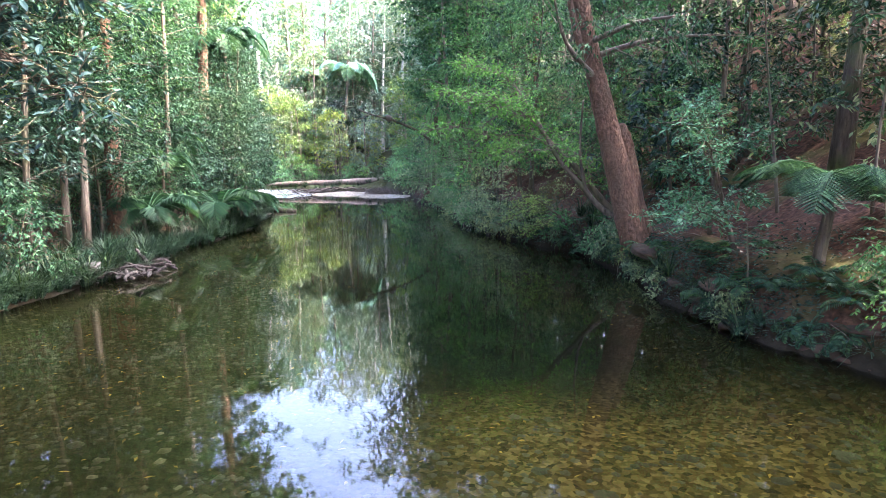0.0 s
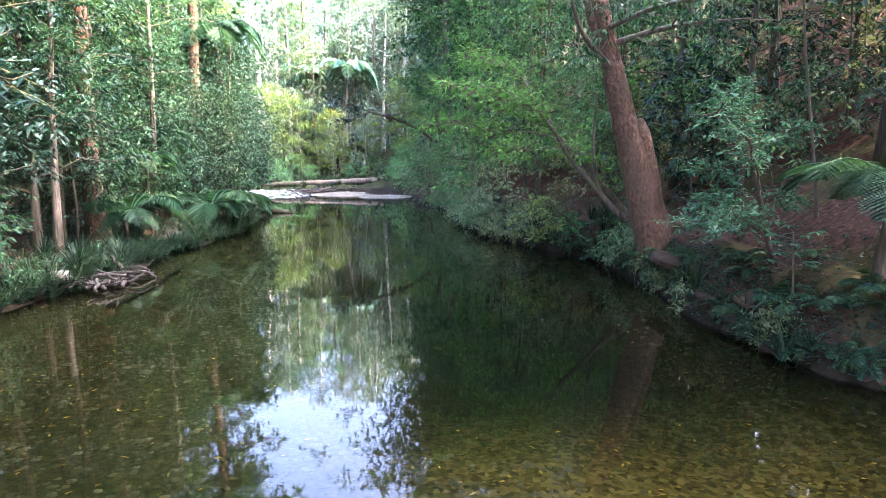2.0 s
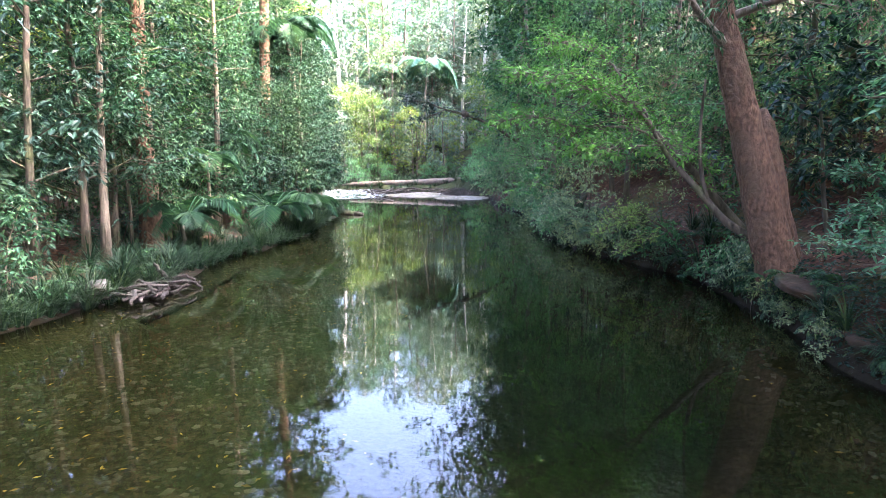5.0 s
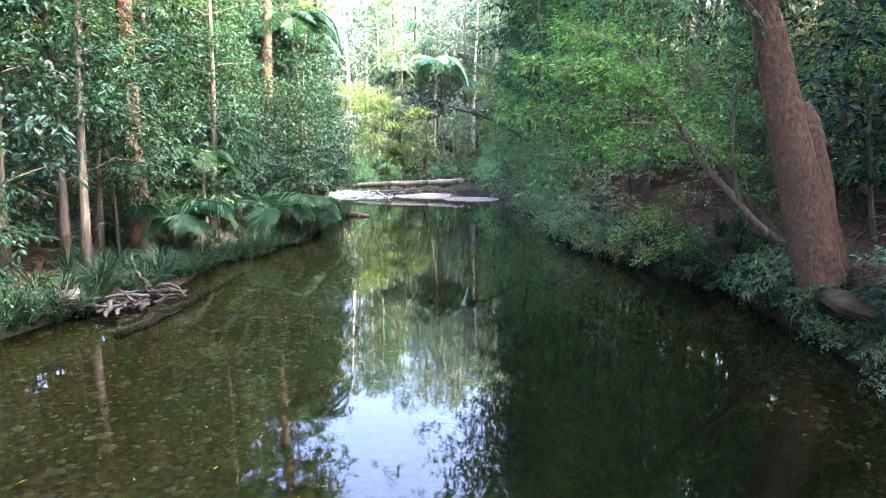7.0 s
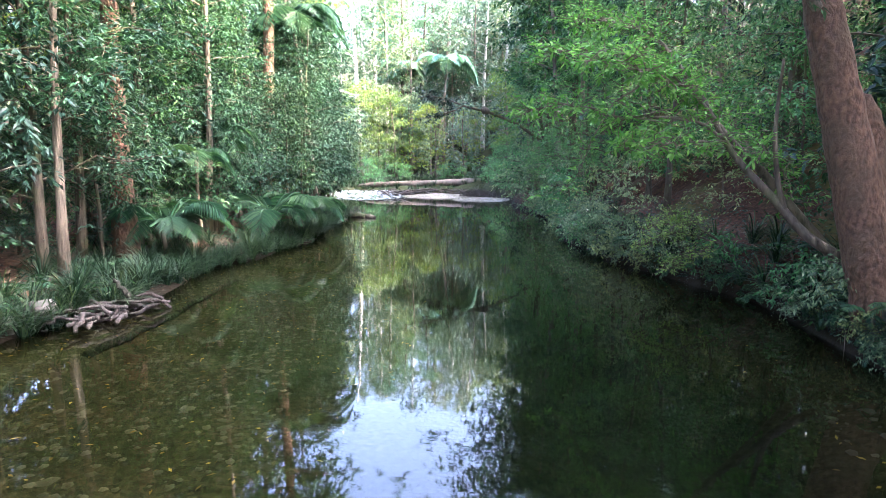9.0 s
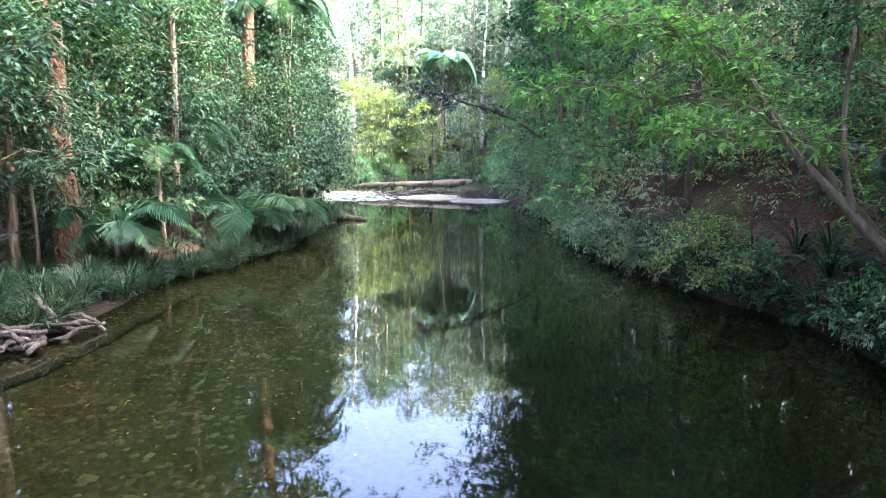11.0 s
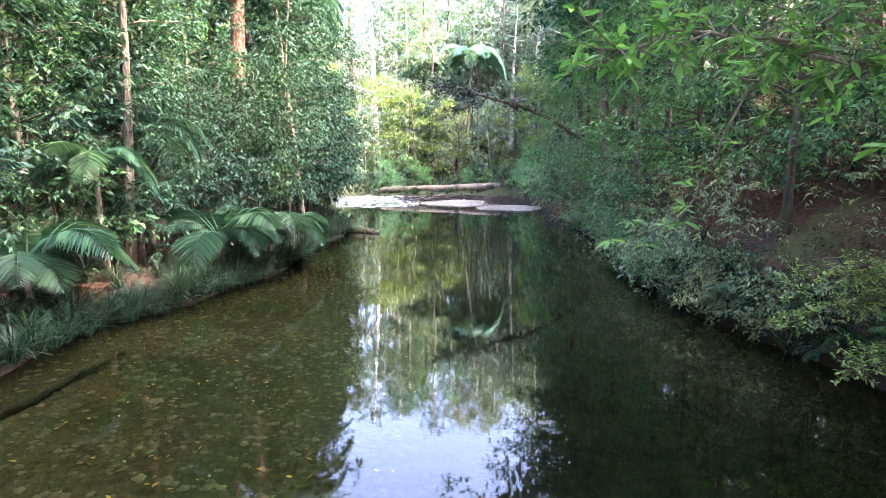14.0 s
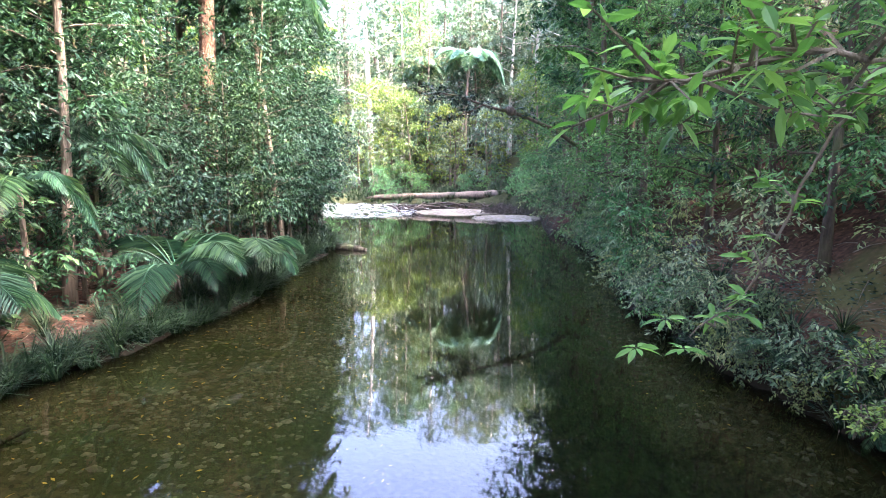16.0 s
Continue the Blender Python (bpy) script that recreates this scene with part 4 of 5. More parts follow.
reaching_tree(
    "overhanging_shrub", (6.9, 21.9, 0.7), [(6.9, 21.9, 0.5), (6.4, 21.9, 1.2), (5.8, 21.9, 1.6)], (0.05, 0.025),
    [
        ([(6.4, 21.9, 1.2), (5.4, 21.7, 1.5), (4.7, 21.7, 1.4), (4.2, 21.75, 1.1)], 0.02),
        ([(6.4, 21.9, 1.2), (5.7, 21.4, 1.1), (5.1, 21.1, 0.9), (4.8, 21.0, 0.7)], 0.018),
        ([(5.8, 21.9, 1.6), (5.2, 22.3, 1.7), (4.6, 22.6, 1.5)], 0.018),
        ([(5.8, 21.9, 1.6), (5.3, 21.6, 2.0), (4.9, 21.4, 2.0)], 0.018),
    ],
    [(0, 0.2, 1.0, 90, 0.24), (1, 0.2, 1.0, 80, 0.24), (2, 0.2, 1.0, 60, 0.26), (3, 0.1, 1.0, 60, 0.26)],
    LEAF_LIGHT, BARK_DARK, "fine-leaved bright green shrub drooping over the water", 85, 0.08, 0.032,
)
# dark bough with a burl over the far reach
reaching_tree(
    "overhanging_tree", (4.6, 47.5, 0.8), [(4.9, 47.5, 0.5), (4.5, 47.5, 3), (3.6, 47.3, 5.2), (3.2, 47, 7.5)], (0.2, 0.12),
    [
        ([(4.2, 47.4, 4.2), (2.2, 47, 5.6), (0.0, 46.8, 6.6), (-1.6, 46.6, 7.0), (-3.2, 46.5, 7.6), (-4.6, 46.5, 7.6)], 0.13),
        ([(-1.6, 46.6, 7.0), (-2.8, 46.3, 6.5), (-4.0, 46.2, 6.2)], 0.06),
    ],
    [(0, 0.6, 1.0, 60, 0.75), (1, 0.3, 1.0, 30, 0.6), (0, 0.1, 0.5, 26, 0.7)],
    LEAF_DARK, BARK_DARK, "tree holding a long dark bough with a burl over the water", 83, 0.24, 0.1, burl=9,
)

# ---------- shrubs ----------
bush_d = make_tree(51, 3.2, 0.045, 0.08, 1.5, 13, 6, 17, 0.188, 0.08, LEAF_DARK, BARK_DARK, "dark green glossy-leaved shrub on the creek bank", size=0.3, name="shrub", category="shrub", fine=False)
bush_m = make_tree(52, 2.8, 0.045, 0.08, 1.5, 13, 6, 17, 0.176, 0.073, LEAF_MID, BARK_DARK, "mid-green shrub leaning over the creek bank", size=0.3, name="shrub", category="shrub", fine=False)
bush_g = make_tree(54, 2.9, 0.045, 0.06, 1.6, 13, 5, 20, 0.15, 0.055, LEAF_OLIVE, BARK_DARK, "grey-green fine-leaved shrub on the steep bank", size=0.32, name="shrub", category="shrub", fine=False)
bush_l = make_tree(53, 2.6, 0.04, 0.05, 1.5, 13, 6, 17, 0.17, 0.07, LEAF_FRESH, BARK_DARK, "bright green shrub on the shaded bank", size=0.3, name="shrub", category="shrub", fine=False)
ls, ms, ds, gs = [], [], [], []
for y in list(np.arange(11, 22, 1.7)) + list(np.arange(22.5, 42, 3.1)) + list(np.arange(42, 62, 1.8)):
    (ds if r.random() < 0.6 else ms).append((lxy(y) - r.uniform(1.3, 3.0), y + r.uniform(-0.8, 0.8)))
for y in np.arange(12, 60, 3.4):
    (ds if r.random() < 0.5 else ms).append((lxy(y) - r.uniform(4, 8), y + r.uniform(-1, 1)))
for y in np.arange(27, 60, 1.9):
    (ls if r.random() < 0.35 else gs).append((rxy(y) + r.uniform(0.0, 0.7), y + r.uniform(-0.6, 0.6)))
for y in np.arange(18, 60, 2.6):
    (gs if r.random() < 0.65 else ls).append((rxy(y) + r.uniform(3.0, 7.5), y + r.uniform(-0.8, 0.8)))
at2 = [(8.6, 23), (9.4, 25.5), (8.2, 27.5), (9.8, 29), (7.6, 30.5), (10.5, 22), (11, 27), (8.8, 33), (12, 24.5), (7.4, 25.2)]
ms += at2[::2]
gs += at2[1::2]
ds += [(11.6, 14.6), (9.2, 18.6), (10.4, 19.5), (12.2, 18)]
ms += [(9.0, 20.6), (11.0, 16.4), (12.0, 12.2)]
for y in np.arange(56, 72, 1.5):
    (ds if r.random() < 0.5 else ls).append((rxy(y) + r.uniform(0.3, 1.2), y))
    ms.append((rxy(y) + r.uniform(1.8, 4), y + 0.5))
ds += [(-10.3, 13.2), (-10.1, 11.6), (-9.9, 14.6)]
ms += [(-9.3, 15.6), (-10.9, 14.2)]
for x, y in grid_spots(r, -18, 4, 74.4, 79, 3.0, 3.0):
    ls.append((x, y))
scatter(bush_d, clean(ds), "shrubs along the creek", 61, 0.5, 1.4, 14)
scatter(bush_m, clean(ms), "shrubs along the creek", 62, 0.7, 1.25, 12)
scatter(bush_g, clean(gs), "shrubs along the creek", 64, 0.6, 1.25, 14)
scatter(bush_l, clean(ls), "shrubs along the creek", 63, 0.6, 1.1, 12)
creep = [make_tree(55 + k, h, 0.02, 0.04, sp, 12, 5, 22, ln, wd, leaf, BARK_DARK, label, size=0.2, name="shrub", category="shrub", fine=False, rise=-0.15, droop=0.45) for k, (h, sp, ln, wd, leaf, label) in enumerate((
    (0.9, 0.95, 0.1, 0.04, LEAF_FRESH, "low bright green shrub drooping over the bank's edge"),
    (1.0, 1.0, 0.11, 0.044, LEAF_OLIVE, "low olive-green shrub drooping over the bank's edge"),
    (0.8, 0.9, 0.09, 0.035, LEAF_GREY, "low grey-green shrub drooping over the bank's edge")))]
cq = [[], [], []]
for y in np.concatenate([np.arange(17.6, 27, 1.5), np.arange(27, 47, 0.7)]):
    cq[int(r.integers(0, 3))].append((rxy(y) + r.uniform(0.0, 0.45), y))
for x, y in ((8.2, 8.2), (8.5, 9.0), (9.0, 8.6)):
    cq[0].append((x, y))
for k in range(3):
    scatter(creep[k], [q for q in cq[k] if gz(*q) > 0.02], "drooping shrubs along the water", 66 + k, 0.7, 1.25, 12)


# ---------- palms and ferns ----------
def frond(g, r, az, length, rise, arch, pairs, leaflet, width, sub=0):
    """One feather-shaped frond from the origin: an arched rib with leaflets either side; sub: leaflets of leaflets."""
    t = np.linspace(0, 1, 10)
    out = np.array([np.cos(az), np.sin(az), 0])
    side = np.array([-np.sin(az), np.cos(az), 0])
    rib = out * (length * t * (1 - 0.18 * t * t))[:, None] + np.array([0, 0, 1]) * (length * (rise * t - arch * t ** 2.2))[:, None]
    rib += side * (r.uniform(-0.12, 0.12) * length * t * t)[:, None]
    g.tube(rib, np.linspace(0.012, 0.003, 10) * length, 4, False)
    P, D, N, L, W = [], [], [], [], []
    for i in range(pairs):
        s = 0.16 + 0.84 * i / (pairs - 1)
        p = np.array([np.interp(s, t, rib[:, m]) for m in range(3)])
        q = np.array([np.interp(min(1, s + 0.04), t, rib[:, m]) for m in range(3)])
        q0 = np.array([np.interp(s - 0.04, t, rib[:, m]) for m in range(3)])
        ahead = (q - q0) / (np.linalg.norm(q - q0) + 1e-9)
        ln = leaflet * length * (np.sin(np.pi * (0.12 + 0.86 * s)) ** 0.7) * r.uniform(0.9, 1.08)
        for sg in (-1, 1):
            d = side * sg + ahead * 0.55 + np.array([0, 0, -0.25 + r.normal(0, 0.06)])
            d /= np.linalg.norm(d)
            if not sub:
                P.append(p); D.append(d); N.append(np.array([0, 0, 1.0]) + 0.3 * ahead); L.append(ln); W.append(width * length)
                continue
            cross = np.cross(d, np.array([0, 0, 1.0]))
            for k in range(sub):
                f = (k + 0.5) / sub
                for sh in (-1, 1):
                    P.append(p + d * ln * f - np.array([0, 0, 0.12 * ln * f * f])); D.append(cross * sh + d * 0.45); N.append(np.array([0, 0, 1.0]))
                    L.append(width * length * (1 - 0.75 * f) * 2); W.append(width * length * 0.75)
    g.leaves(np.array(P), np.array(D), np.array(N), np.array(L), np.array(W), fold=0.05, droop=0.2)


def make_palm(name, seed, trunk_h, trunk_r, n, length, rise, arch, label, leaf=None, pairs=36, leaflet=0.32, width=0.024, sub=0, category="palm"):
    r = np.random.default_rng(seed)
    root = empty(name)
    g = Geo()
    g.tube(stem_line(r, trunk_h, (0.06 * trunk_h, 0.03 * trunk_h), 0.05, 7), np.linspace(trunk_r * 1.2, trunk_r * 0.8, 7), 8)
    part("stem", g, BARK_DARK if sub or trunk_h < 2.5 else BARK_GREY, root, smooth=True)
    for i in range(n):
        g = Geo()
        frond(g, r, i * 2.4 + r.uniform(-0.3, 0.3), length * r.uniform(0.75, 1.1), rise * r.uniform(0.6, 1.25), arch * r.uniform(0.85, 1.15), pairs, leaflet, width, sub)
        ob = part("frond", g, leaf or FROND, root)
        ob.location = (0.06 * trunk_h, 0.03 * trunk_h, trunk_h - 0.03)
    return tagged(root, label, category)


def place(proto, spots, group, seed, smin=0.85, smax=1.15, tilt=4, sink=0.05):
    r = np.random.default_rng(seed)
    for i, (x, y) in enumerate(spots):
        m = pose(x, y, gz(x, y) - sink, r.uniform(-tilt, tilt), r.uniform(-tilt, tilt), r.uniform(0, 360))
        s = r.uniform(smin, smax)
        ob = proto if i == 0 else copy_thing(proto, m)
        ob.matrix_basis = m
        ob.scale = (s, s, s)
        tagged(ob, group=group)


young = make_palm("palm", 91, 0.8, 0.07, 14, 2.1, 1.0, 0.9, "young feather palm with arching green fronds on the bank")
place(young, [(-8.2, 29.2), (-7.8, 31.5), (-9.4, 23.6)], "young palms on the bank", 92, 1.1, 1.35)
mid_palm = make_palm("palm", 93, 3.4, 0.07, 10, 2.2, 0.7, 0.9, "slender feather palm among the bank trees")
place(mid_palm, [(-9.6, 26.2), (-10.4, 29.3)], "palms among the trees", 94)
high_palm = make_palm("palm", 95, 10.3, 0.11, 12, 3.2, 0.7, 0.95, "tall feather palm with drooping fronds above the shrubs")
place(high_palm, [(-8.9, 37.6), (-13.5, 46)], "tall palms", 96)
far_palm = make_palm("palm", 97, 14.5, 0.16, 15, 4.8, 0.8, 0.95, "broad-crowned palm on the far slope", leaf=LEAF_VINE, width=0.04)
place(far_palm, [(-7.3, 82), (-10.5, 86), (-5.5, 88)], "palms of the far slope", 98)
tree_fern = make_palm("tree_fern", 101, 1.75, 0.11, 13, 2.3, 0.45, 0.5, "tree fern with wide lacy fronds on the shaded bank", pairs=26, leaflet=0.27, width=0.026, sub=12, leaf=FROND, category="tree fern")
place(tree_fern, [(8.05, 10.3)], "tree ferns", 102)
small_fern = make_palm("fern", 103, 0.1, 0.03, 9, 0.8, 0.75, 0.7, "small fern with arching fronds at the water's edge", pairs=18, leaflet=0.24, width=0.035, category="fern")
fs = [(7.5, 9.9), (7.25, 10.4), (7.9, 9.2), (7.1, 11.2), (7.6, 13.2), (8.2, 12.2)]
fs += [(lxy(y) - r.uniform(0.4, 2.2), y) for y in list(np.arange(12.5, 22, 1.1)) + list(np.arange(33, 50, 1.7))] + [(rxy(y) + r.uniform(0.2, 1.2), y) for y in np.arange(9, 50, 0.9)]
place(small_fern, clean(fs), "ferns along the banks", 104, 0.6, 1.25, 8)


def tussock_blades(seed):
    r = np.random.default_rng(seed)
    g = Geo()
    for i in range(56):
        az, ln, lean = r.uniform(0, 2 * np.pi), r.uniform(0.55, 1.0), r.uniform(0.35, 1.1)
        out = np.array([np.cos(az), np.sin(az), 0])
        sd = np.array([-np.sin(az), np.cos(az), 0]) * r.uniform(0.008, 0.014)
        p0 = out * r.uniform(0, 0.09)
        vs = []
        for t in (0, 0.35, 0.7, 1.0):
            c = p0 + out * ln * lean * t * (0.45 + 0.4 * t) + np.array([0, 0, 1]) * ln * (t * 1.0 - lean * 0.62 * t * t)
            w = (1, 1, 0.75, 0.06)[int(t / 0.34)]
            vs += [c - sd * w, c + sd * w]
        g.add(vs, [[0, 1, 3, 2], [2, 3, 5, 4], [4, 5, 7, 6]])
    return g


ts = []
for y in np.arange(12, 46, 0.36):
    for k in range(4 if y < 27 else 3):
        ts.append((lxy(y) - r.uniform(-0.1, (0.3, 2.1 if y < 27 else 0.9, 1.2, 0.5)[k]), y + r.uniform(-0.3, 0.3)))
for y in list(np.arange(8, 17, 1.3)) + list(np.arange(18, 45, 0.8)):
    ts.append((rxy(y) + r.uniform(-0.05, 0.3), y + r.uniform(-0.3, 0.3)))
    if y > 17:
        ts.append((rxy(y) + r.uniform(0.3, 1.0), y + r.uniform(-0.3, 0.3)))
ts += [(-5.0, 70.5), (-4.6, 71.2), (-5.6, 71.0)] + [(x, 74.0 + 0.3 * np.sin(x * 3)) for x in np.arange(-16, -1, 0.8)] + grid_spots(r, -17, 0, 71.4, 77, 0.75, 0.8)
ts = [(x, y) for x, y in ts if gz(x, y) > -0.06]
ts += [(float(lxy(y)) - 0.05 - 0.25 * (k % 3), y) for k, y in enumerate(np.arange(12.2, 19, 0.3))]
near_ts, far_ts = [q for q in ts if q[1] < 25.5], [q for q in ts if q[1] >= 25.5]
TUSSOCK = "tussock of long dark green strap leaves at the waterline"
for i, v in enumerate((105, 106, 107)):
    place(tagged(new("grass_tussock", tussock_blades(v).mesh("grass_tussock", STRAP)), TUSSOCK, "grass"), near_ts[i::3], "tussocks along the banks", v, 0.7, 1.25, 10, 0.03)
g, blades = Geo(), tussock_blades(108)
bv, bf = np.vstack(blades.v), np.array(blades.f)
for x, y in far_ts:
    a, q = r.uniform(0, 6.28), r.uniform(0.7, 1.25)
    g.add(np.stack([bv[:, 0] * np.cos(a) - bv[:, 1] * np.sin(a), bv[:, 0] * np.sin(a) + bv[:, 1] * np.cos(a), bv[:, 2]], -1) * q + np.array([x, y, gz(x, y) - 0.03]), bf)
tagged(new("bank_grass", g.mesh("bank_grass", STRAP)), "dark green strap-leaved grass along the farther banks", "grass", kind="stuff")


# ---------- seedling on the rock shelf ----------
def seedling(x, y, h, seed):
    r = np.random.default_rng(seed)
    root = empty("seedling", pose(x, y, gz(x, y) - 0.03))
    g = Geo()
    line = stem_line(r, h, (-0.1, -0.05), 0.04, 7)
    g.tube(line, np.linspace(0.022, 0.008, 7), 6)
    part("stem", g, STEM, root, smooth=True)
    P, D, N = [], [], []
    for i in range(12):
        q = 0.45 + 0.55 * i / 11
        p0 = np.array([np.interp(q, np.linspace(0, 1, 7), line[:, m]) for m in range(3)])
        a = i * 2.4
        tip = p0 + np.array([np.cos(a), np.sin(a), 0.25]) * r.uniform(0.22, 0.42)
        for j in range(9):
            b = j * 2.4
            P.append(tip); D.append(np.array([np.cos(b), np.sin(b), r.uniform(-0.3, 0.2)])); N.append(np.array([0, 0, 1.0]) + r.normal(size=3) * 0.25)
        g = Geo()
        g.tube([p0, tip], [0.007, 0.004], 4, False)
        part("twig", g, STEM, root)
    g = Geo()
    g.broad_leaves(np.array(P), np.array(D), np.array(N), 0.15 * r.uniform(0.7, 1.1, len(P)), 0.05)
    part("leaves", g, LEAF_GLOSS, root)
    tagged(root, "young sapling with whorls of bright green leaves", "sapling")


seedling(7.15, 11.0, 1.25, 111)
seedling(8.3, 9.0, 1.5, 112)


# ---------- rocks ----------
def rock(name, x, y, z, sx, sy, sz, seed, material, label, turn=0.0):
    r = np.random.default_rng(seed)
    bm = bmesh.new()
    bmesh.ops.create_icosphere(bm, subdivisions=3, radius=1)
    ph = r.uniform(0, 6, 6)
    cuts = r.normal(size=(7, 3))
    cuts /= np.linalg.norm(cuts, axis=1)[:, None]
    lim = r.uniform(0.62, 0.85, 7)
    for v in bm.verts:
        c = np.array(v.co)
        for n, l in zip(cuts, lim):
            over = c @ n - l
            if over > 0:
                c = c - n * over * 0.85
        c *= 1 + 0.07 * np.sin(4 * c[0] + ph[0]) + 0.07 * np.sin(5 * c[1] + ph[1]) + 0.05 * np.sin(9 * c[2] + ph[2]) + 0.04 * np.sin(11 * c[0] - 8 * c[1] + ph[3])
        v.co = Vector(c * np.array([sx, sy, sz]))
    me = bpy.data.meshes.new(name)
    bm.to_mesh(me)
    bm.free()
    me.polygons.foreach_set("use_smooth", [True] * len(me.polygons))
    me.materials.append(material)
    ob = new(name, me)
    ob.matrix_basis = pose(x, y, z, r.uniform(-9, 9), r.uniform(-9, 9), turn)
    return tagged(ob, label, "rock")


MOSSY = "mossy brown sandstone rock in the undercut bank"
r = np.random.default_rng(120)
for i, (x, y, z, sx, sy, sz) in enumerate([(7.6, 14.5, 0.45, 0.75, 0.9, 0.3), (8.1, 13.4, 0.55, 0.8, 0.9, 0.28), (7.35, 13.0, 0.12, 0.6, 0.7, 0.3), (7.6, 14.6, 0.1, 0.6, 0.8, 0.28),
                                       (7.3, 11.8, 0.15, 0.55, 0.6, 0.3), (8.0, 10.6, 0.3, 0.7, 0.8, 0.35), (8.4, 8.7, 0.25, 0.7, 0.7, 0.3), (8.4, 12.0, 0.8, 0.7, 0.8, 0.3), (7.6, 16.4, 0.2, 0.3, 0.4, 0.25), (7.0, 12.2, 0.1, 0.5, 0.7, 0.3), (7.0, 10.9, 0.1, 0.45, 0.6, 0.28), (7.5, 9.6, 0.12, 0.5, 0.6, 0.3), (8.9, 13.0, 0.95, 0.8, 0.9, 0.3), (8.5, 14.9, 0.85, 0.7, 0.9, 0.25), (7.9, 8.7, 0.1, 0.5, 0.6, 0.3)]):
    rock("rock", x + 0.12, y, z - 0.06, sx * 1.25, sy * 1.2, sz * 0.85, 130 + i, ROCK, MOSSY, r.uniform(-25, 25))
for i, (x, y, z, sx, sy, sz) in enumerate([(7.35, 15.4, 0.75, 0.75, 1.0, 0.16), (7.7, 14.2, 0.7, 0.9, 1.1, 0.17), (7.55, 13.0, 0.62, 0.95, 1.0, 0.15), (7.45, 11.7, 0.55, 0.85, 1.0, 0.16), (7.6, 10.5, 0.55, 0.8, 0.9, 0.15),
                                       (8.0, 9.3, 0.5, 0.8, 0.9, 0.16), (8.3, 13.6, 0.98, 0.9, 1.2, 0.15), (8.1, 15.0, 1.0, 0.8, 1.0, 0.14), (7.3, 14.0, 0.38, 0.7, 1.1, 0.17), (7.25, 12.2, 0.3, 0.7, 1.1, 0.17)]):
    rock("rock_ledge", x, y, z, sx, sy, sz, 260 + i, ROCK, "brown sandstone slab jutting from the undercut bank", r.uniform(-20, 20))
for i in range(22):
    y = r.uniform(17, 44)
    s = r.uniform(0.1, 0.24)
    x = float(rxy(y)) + r.uniform(0.15, 0.5)
    rock("rock", x, y, gz(x, y) - 0.02, s * 1.3, s * 1.1, s * 0.8, 150 + i, ROCK, MOSSY, r.uniform(0, 90))
rock("rock", -8.4, 17.2, 0.32, 0.3, 0.3, 0.3, 181, ROCK_PALE, "pale grey boulder at the waterline")
rock("rock", -8.75, 16.6, 0.18, 0.34, 0.3, 0.22, 182, ROCK_PALE, "low pale boulder beside the driftwood")
rock("rock", -9.2, 15.9, 0.1, 0.3, 0.3, 0.15, 183, ROCK_PALE, "low pale boulder beside the driftwood")


# plants rooted in the cracks of the ledges and in the cut bank
r = np.random.default_rng(270)
tuss = [o for o in bpy.data.objects if o.name.startswith("grass_tussock")][0]
for y in list(np.arange(8.2, 17.2, 0.26)) + list(np.arange(17.3, 34, 0.4)):
    k = r.random()
    x = float(rxy(y)) + (0.18 if y < 10.5 else 0.3 if y < 17.2 else 0.2) + r.uniform(-0.15, 0.15)
    m = pose(x, y, r.uniform(0.15, 0.45) if y < 17.2 else gz(x, y) - 0.02, 0, -r.uniform(25, 60), 0) @ pose(0, 0, 0, 0, 0, r.uniform(0, 360))
    src = small_fern if k < 0.45 else tuss if k < 0.8 else creep[1]
    ob = copy_thing(src, m)
    f = r.uniform(0.5, 0.85) if src is not creep[1] else r.uniform(0.4, 0.6)
    ob.scale = (f, f, f)


# ---------- logs and driftwood ----------
def log(name, pts, radii, material, label, seed, sides=14, n=24):
    r = np.random.default_rng(seed)
    g = Geo()
    ln = curve(pts, n)
    o = ln[0].copy()
    ln[1:-1] += r.normal(size=(n - 2, 3)) * 0.02
    g.tube(ln - o, np.interp(np.linspace(0, 1, n), np.linspace(0, 1, len(radii)), radii) * r.uniform(0.94, 1.06, n), sides)
    ob = new(name, g.mesh(name, material, True))
    ob.location = o
    return tagged(ob, label, "log")


log("fallen_log", [(-15.2, 73.4, 0.8), (-13.4, 73.3, 0.95), (-11, 73.2, 0.98), (-7, 73.0, 1.06), (-2.4, 72.8, 1.2), (-1.0, 72.7, 1.25)], [0.1, 0.27, 0.31, 0.37, 0.44, 0.46], LOG_BARK, "long pale fallen log lying across the head of the pool", 191)
log("sunken_log", [(-6.8, 22.8, -0.07), (-6.72, 20.5, -0.1), (-6.6, 18.5, -0.13), (-6.75, 16.2, -0.2)], [0.035, 0.06, 0.075, 0.085], SUNKEN, "thin dark log lying just under the water", 192, 9)
log("stranded_log", [(-8.5, 42.6, 0.1), (-7.6, 42.3, 0.1), (-6.7, 41.9, 0.02)], [0.16, 0.18, 0.1], BARK_DARK, "short dark log stranded at the water's edge", 193, 9)
log("driftwood_limb", [(-7.4, 18.9, 0.0), (-7.55, 18.75, 0.35), (-7.75, 18.6, 0.75)], [0.09, 0.07, 0.03], DRIFT, "upright grey driftwood stub", 194, 8)
log("driftwood_limb", [(-8.9, 16.2, 0.25), (-8.5, 17.0, 0.22), (-8.2, 17.5, 0.12)], [0.1, 0.09, 0.05], DRIFT, "grey driftwood limb on the mud", 195, 8)
r = np.random.default_rng(196)
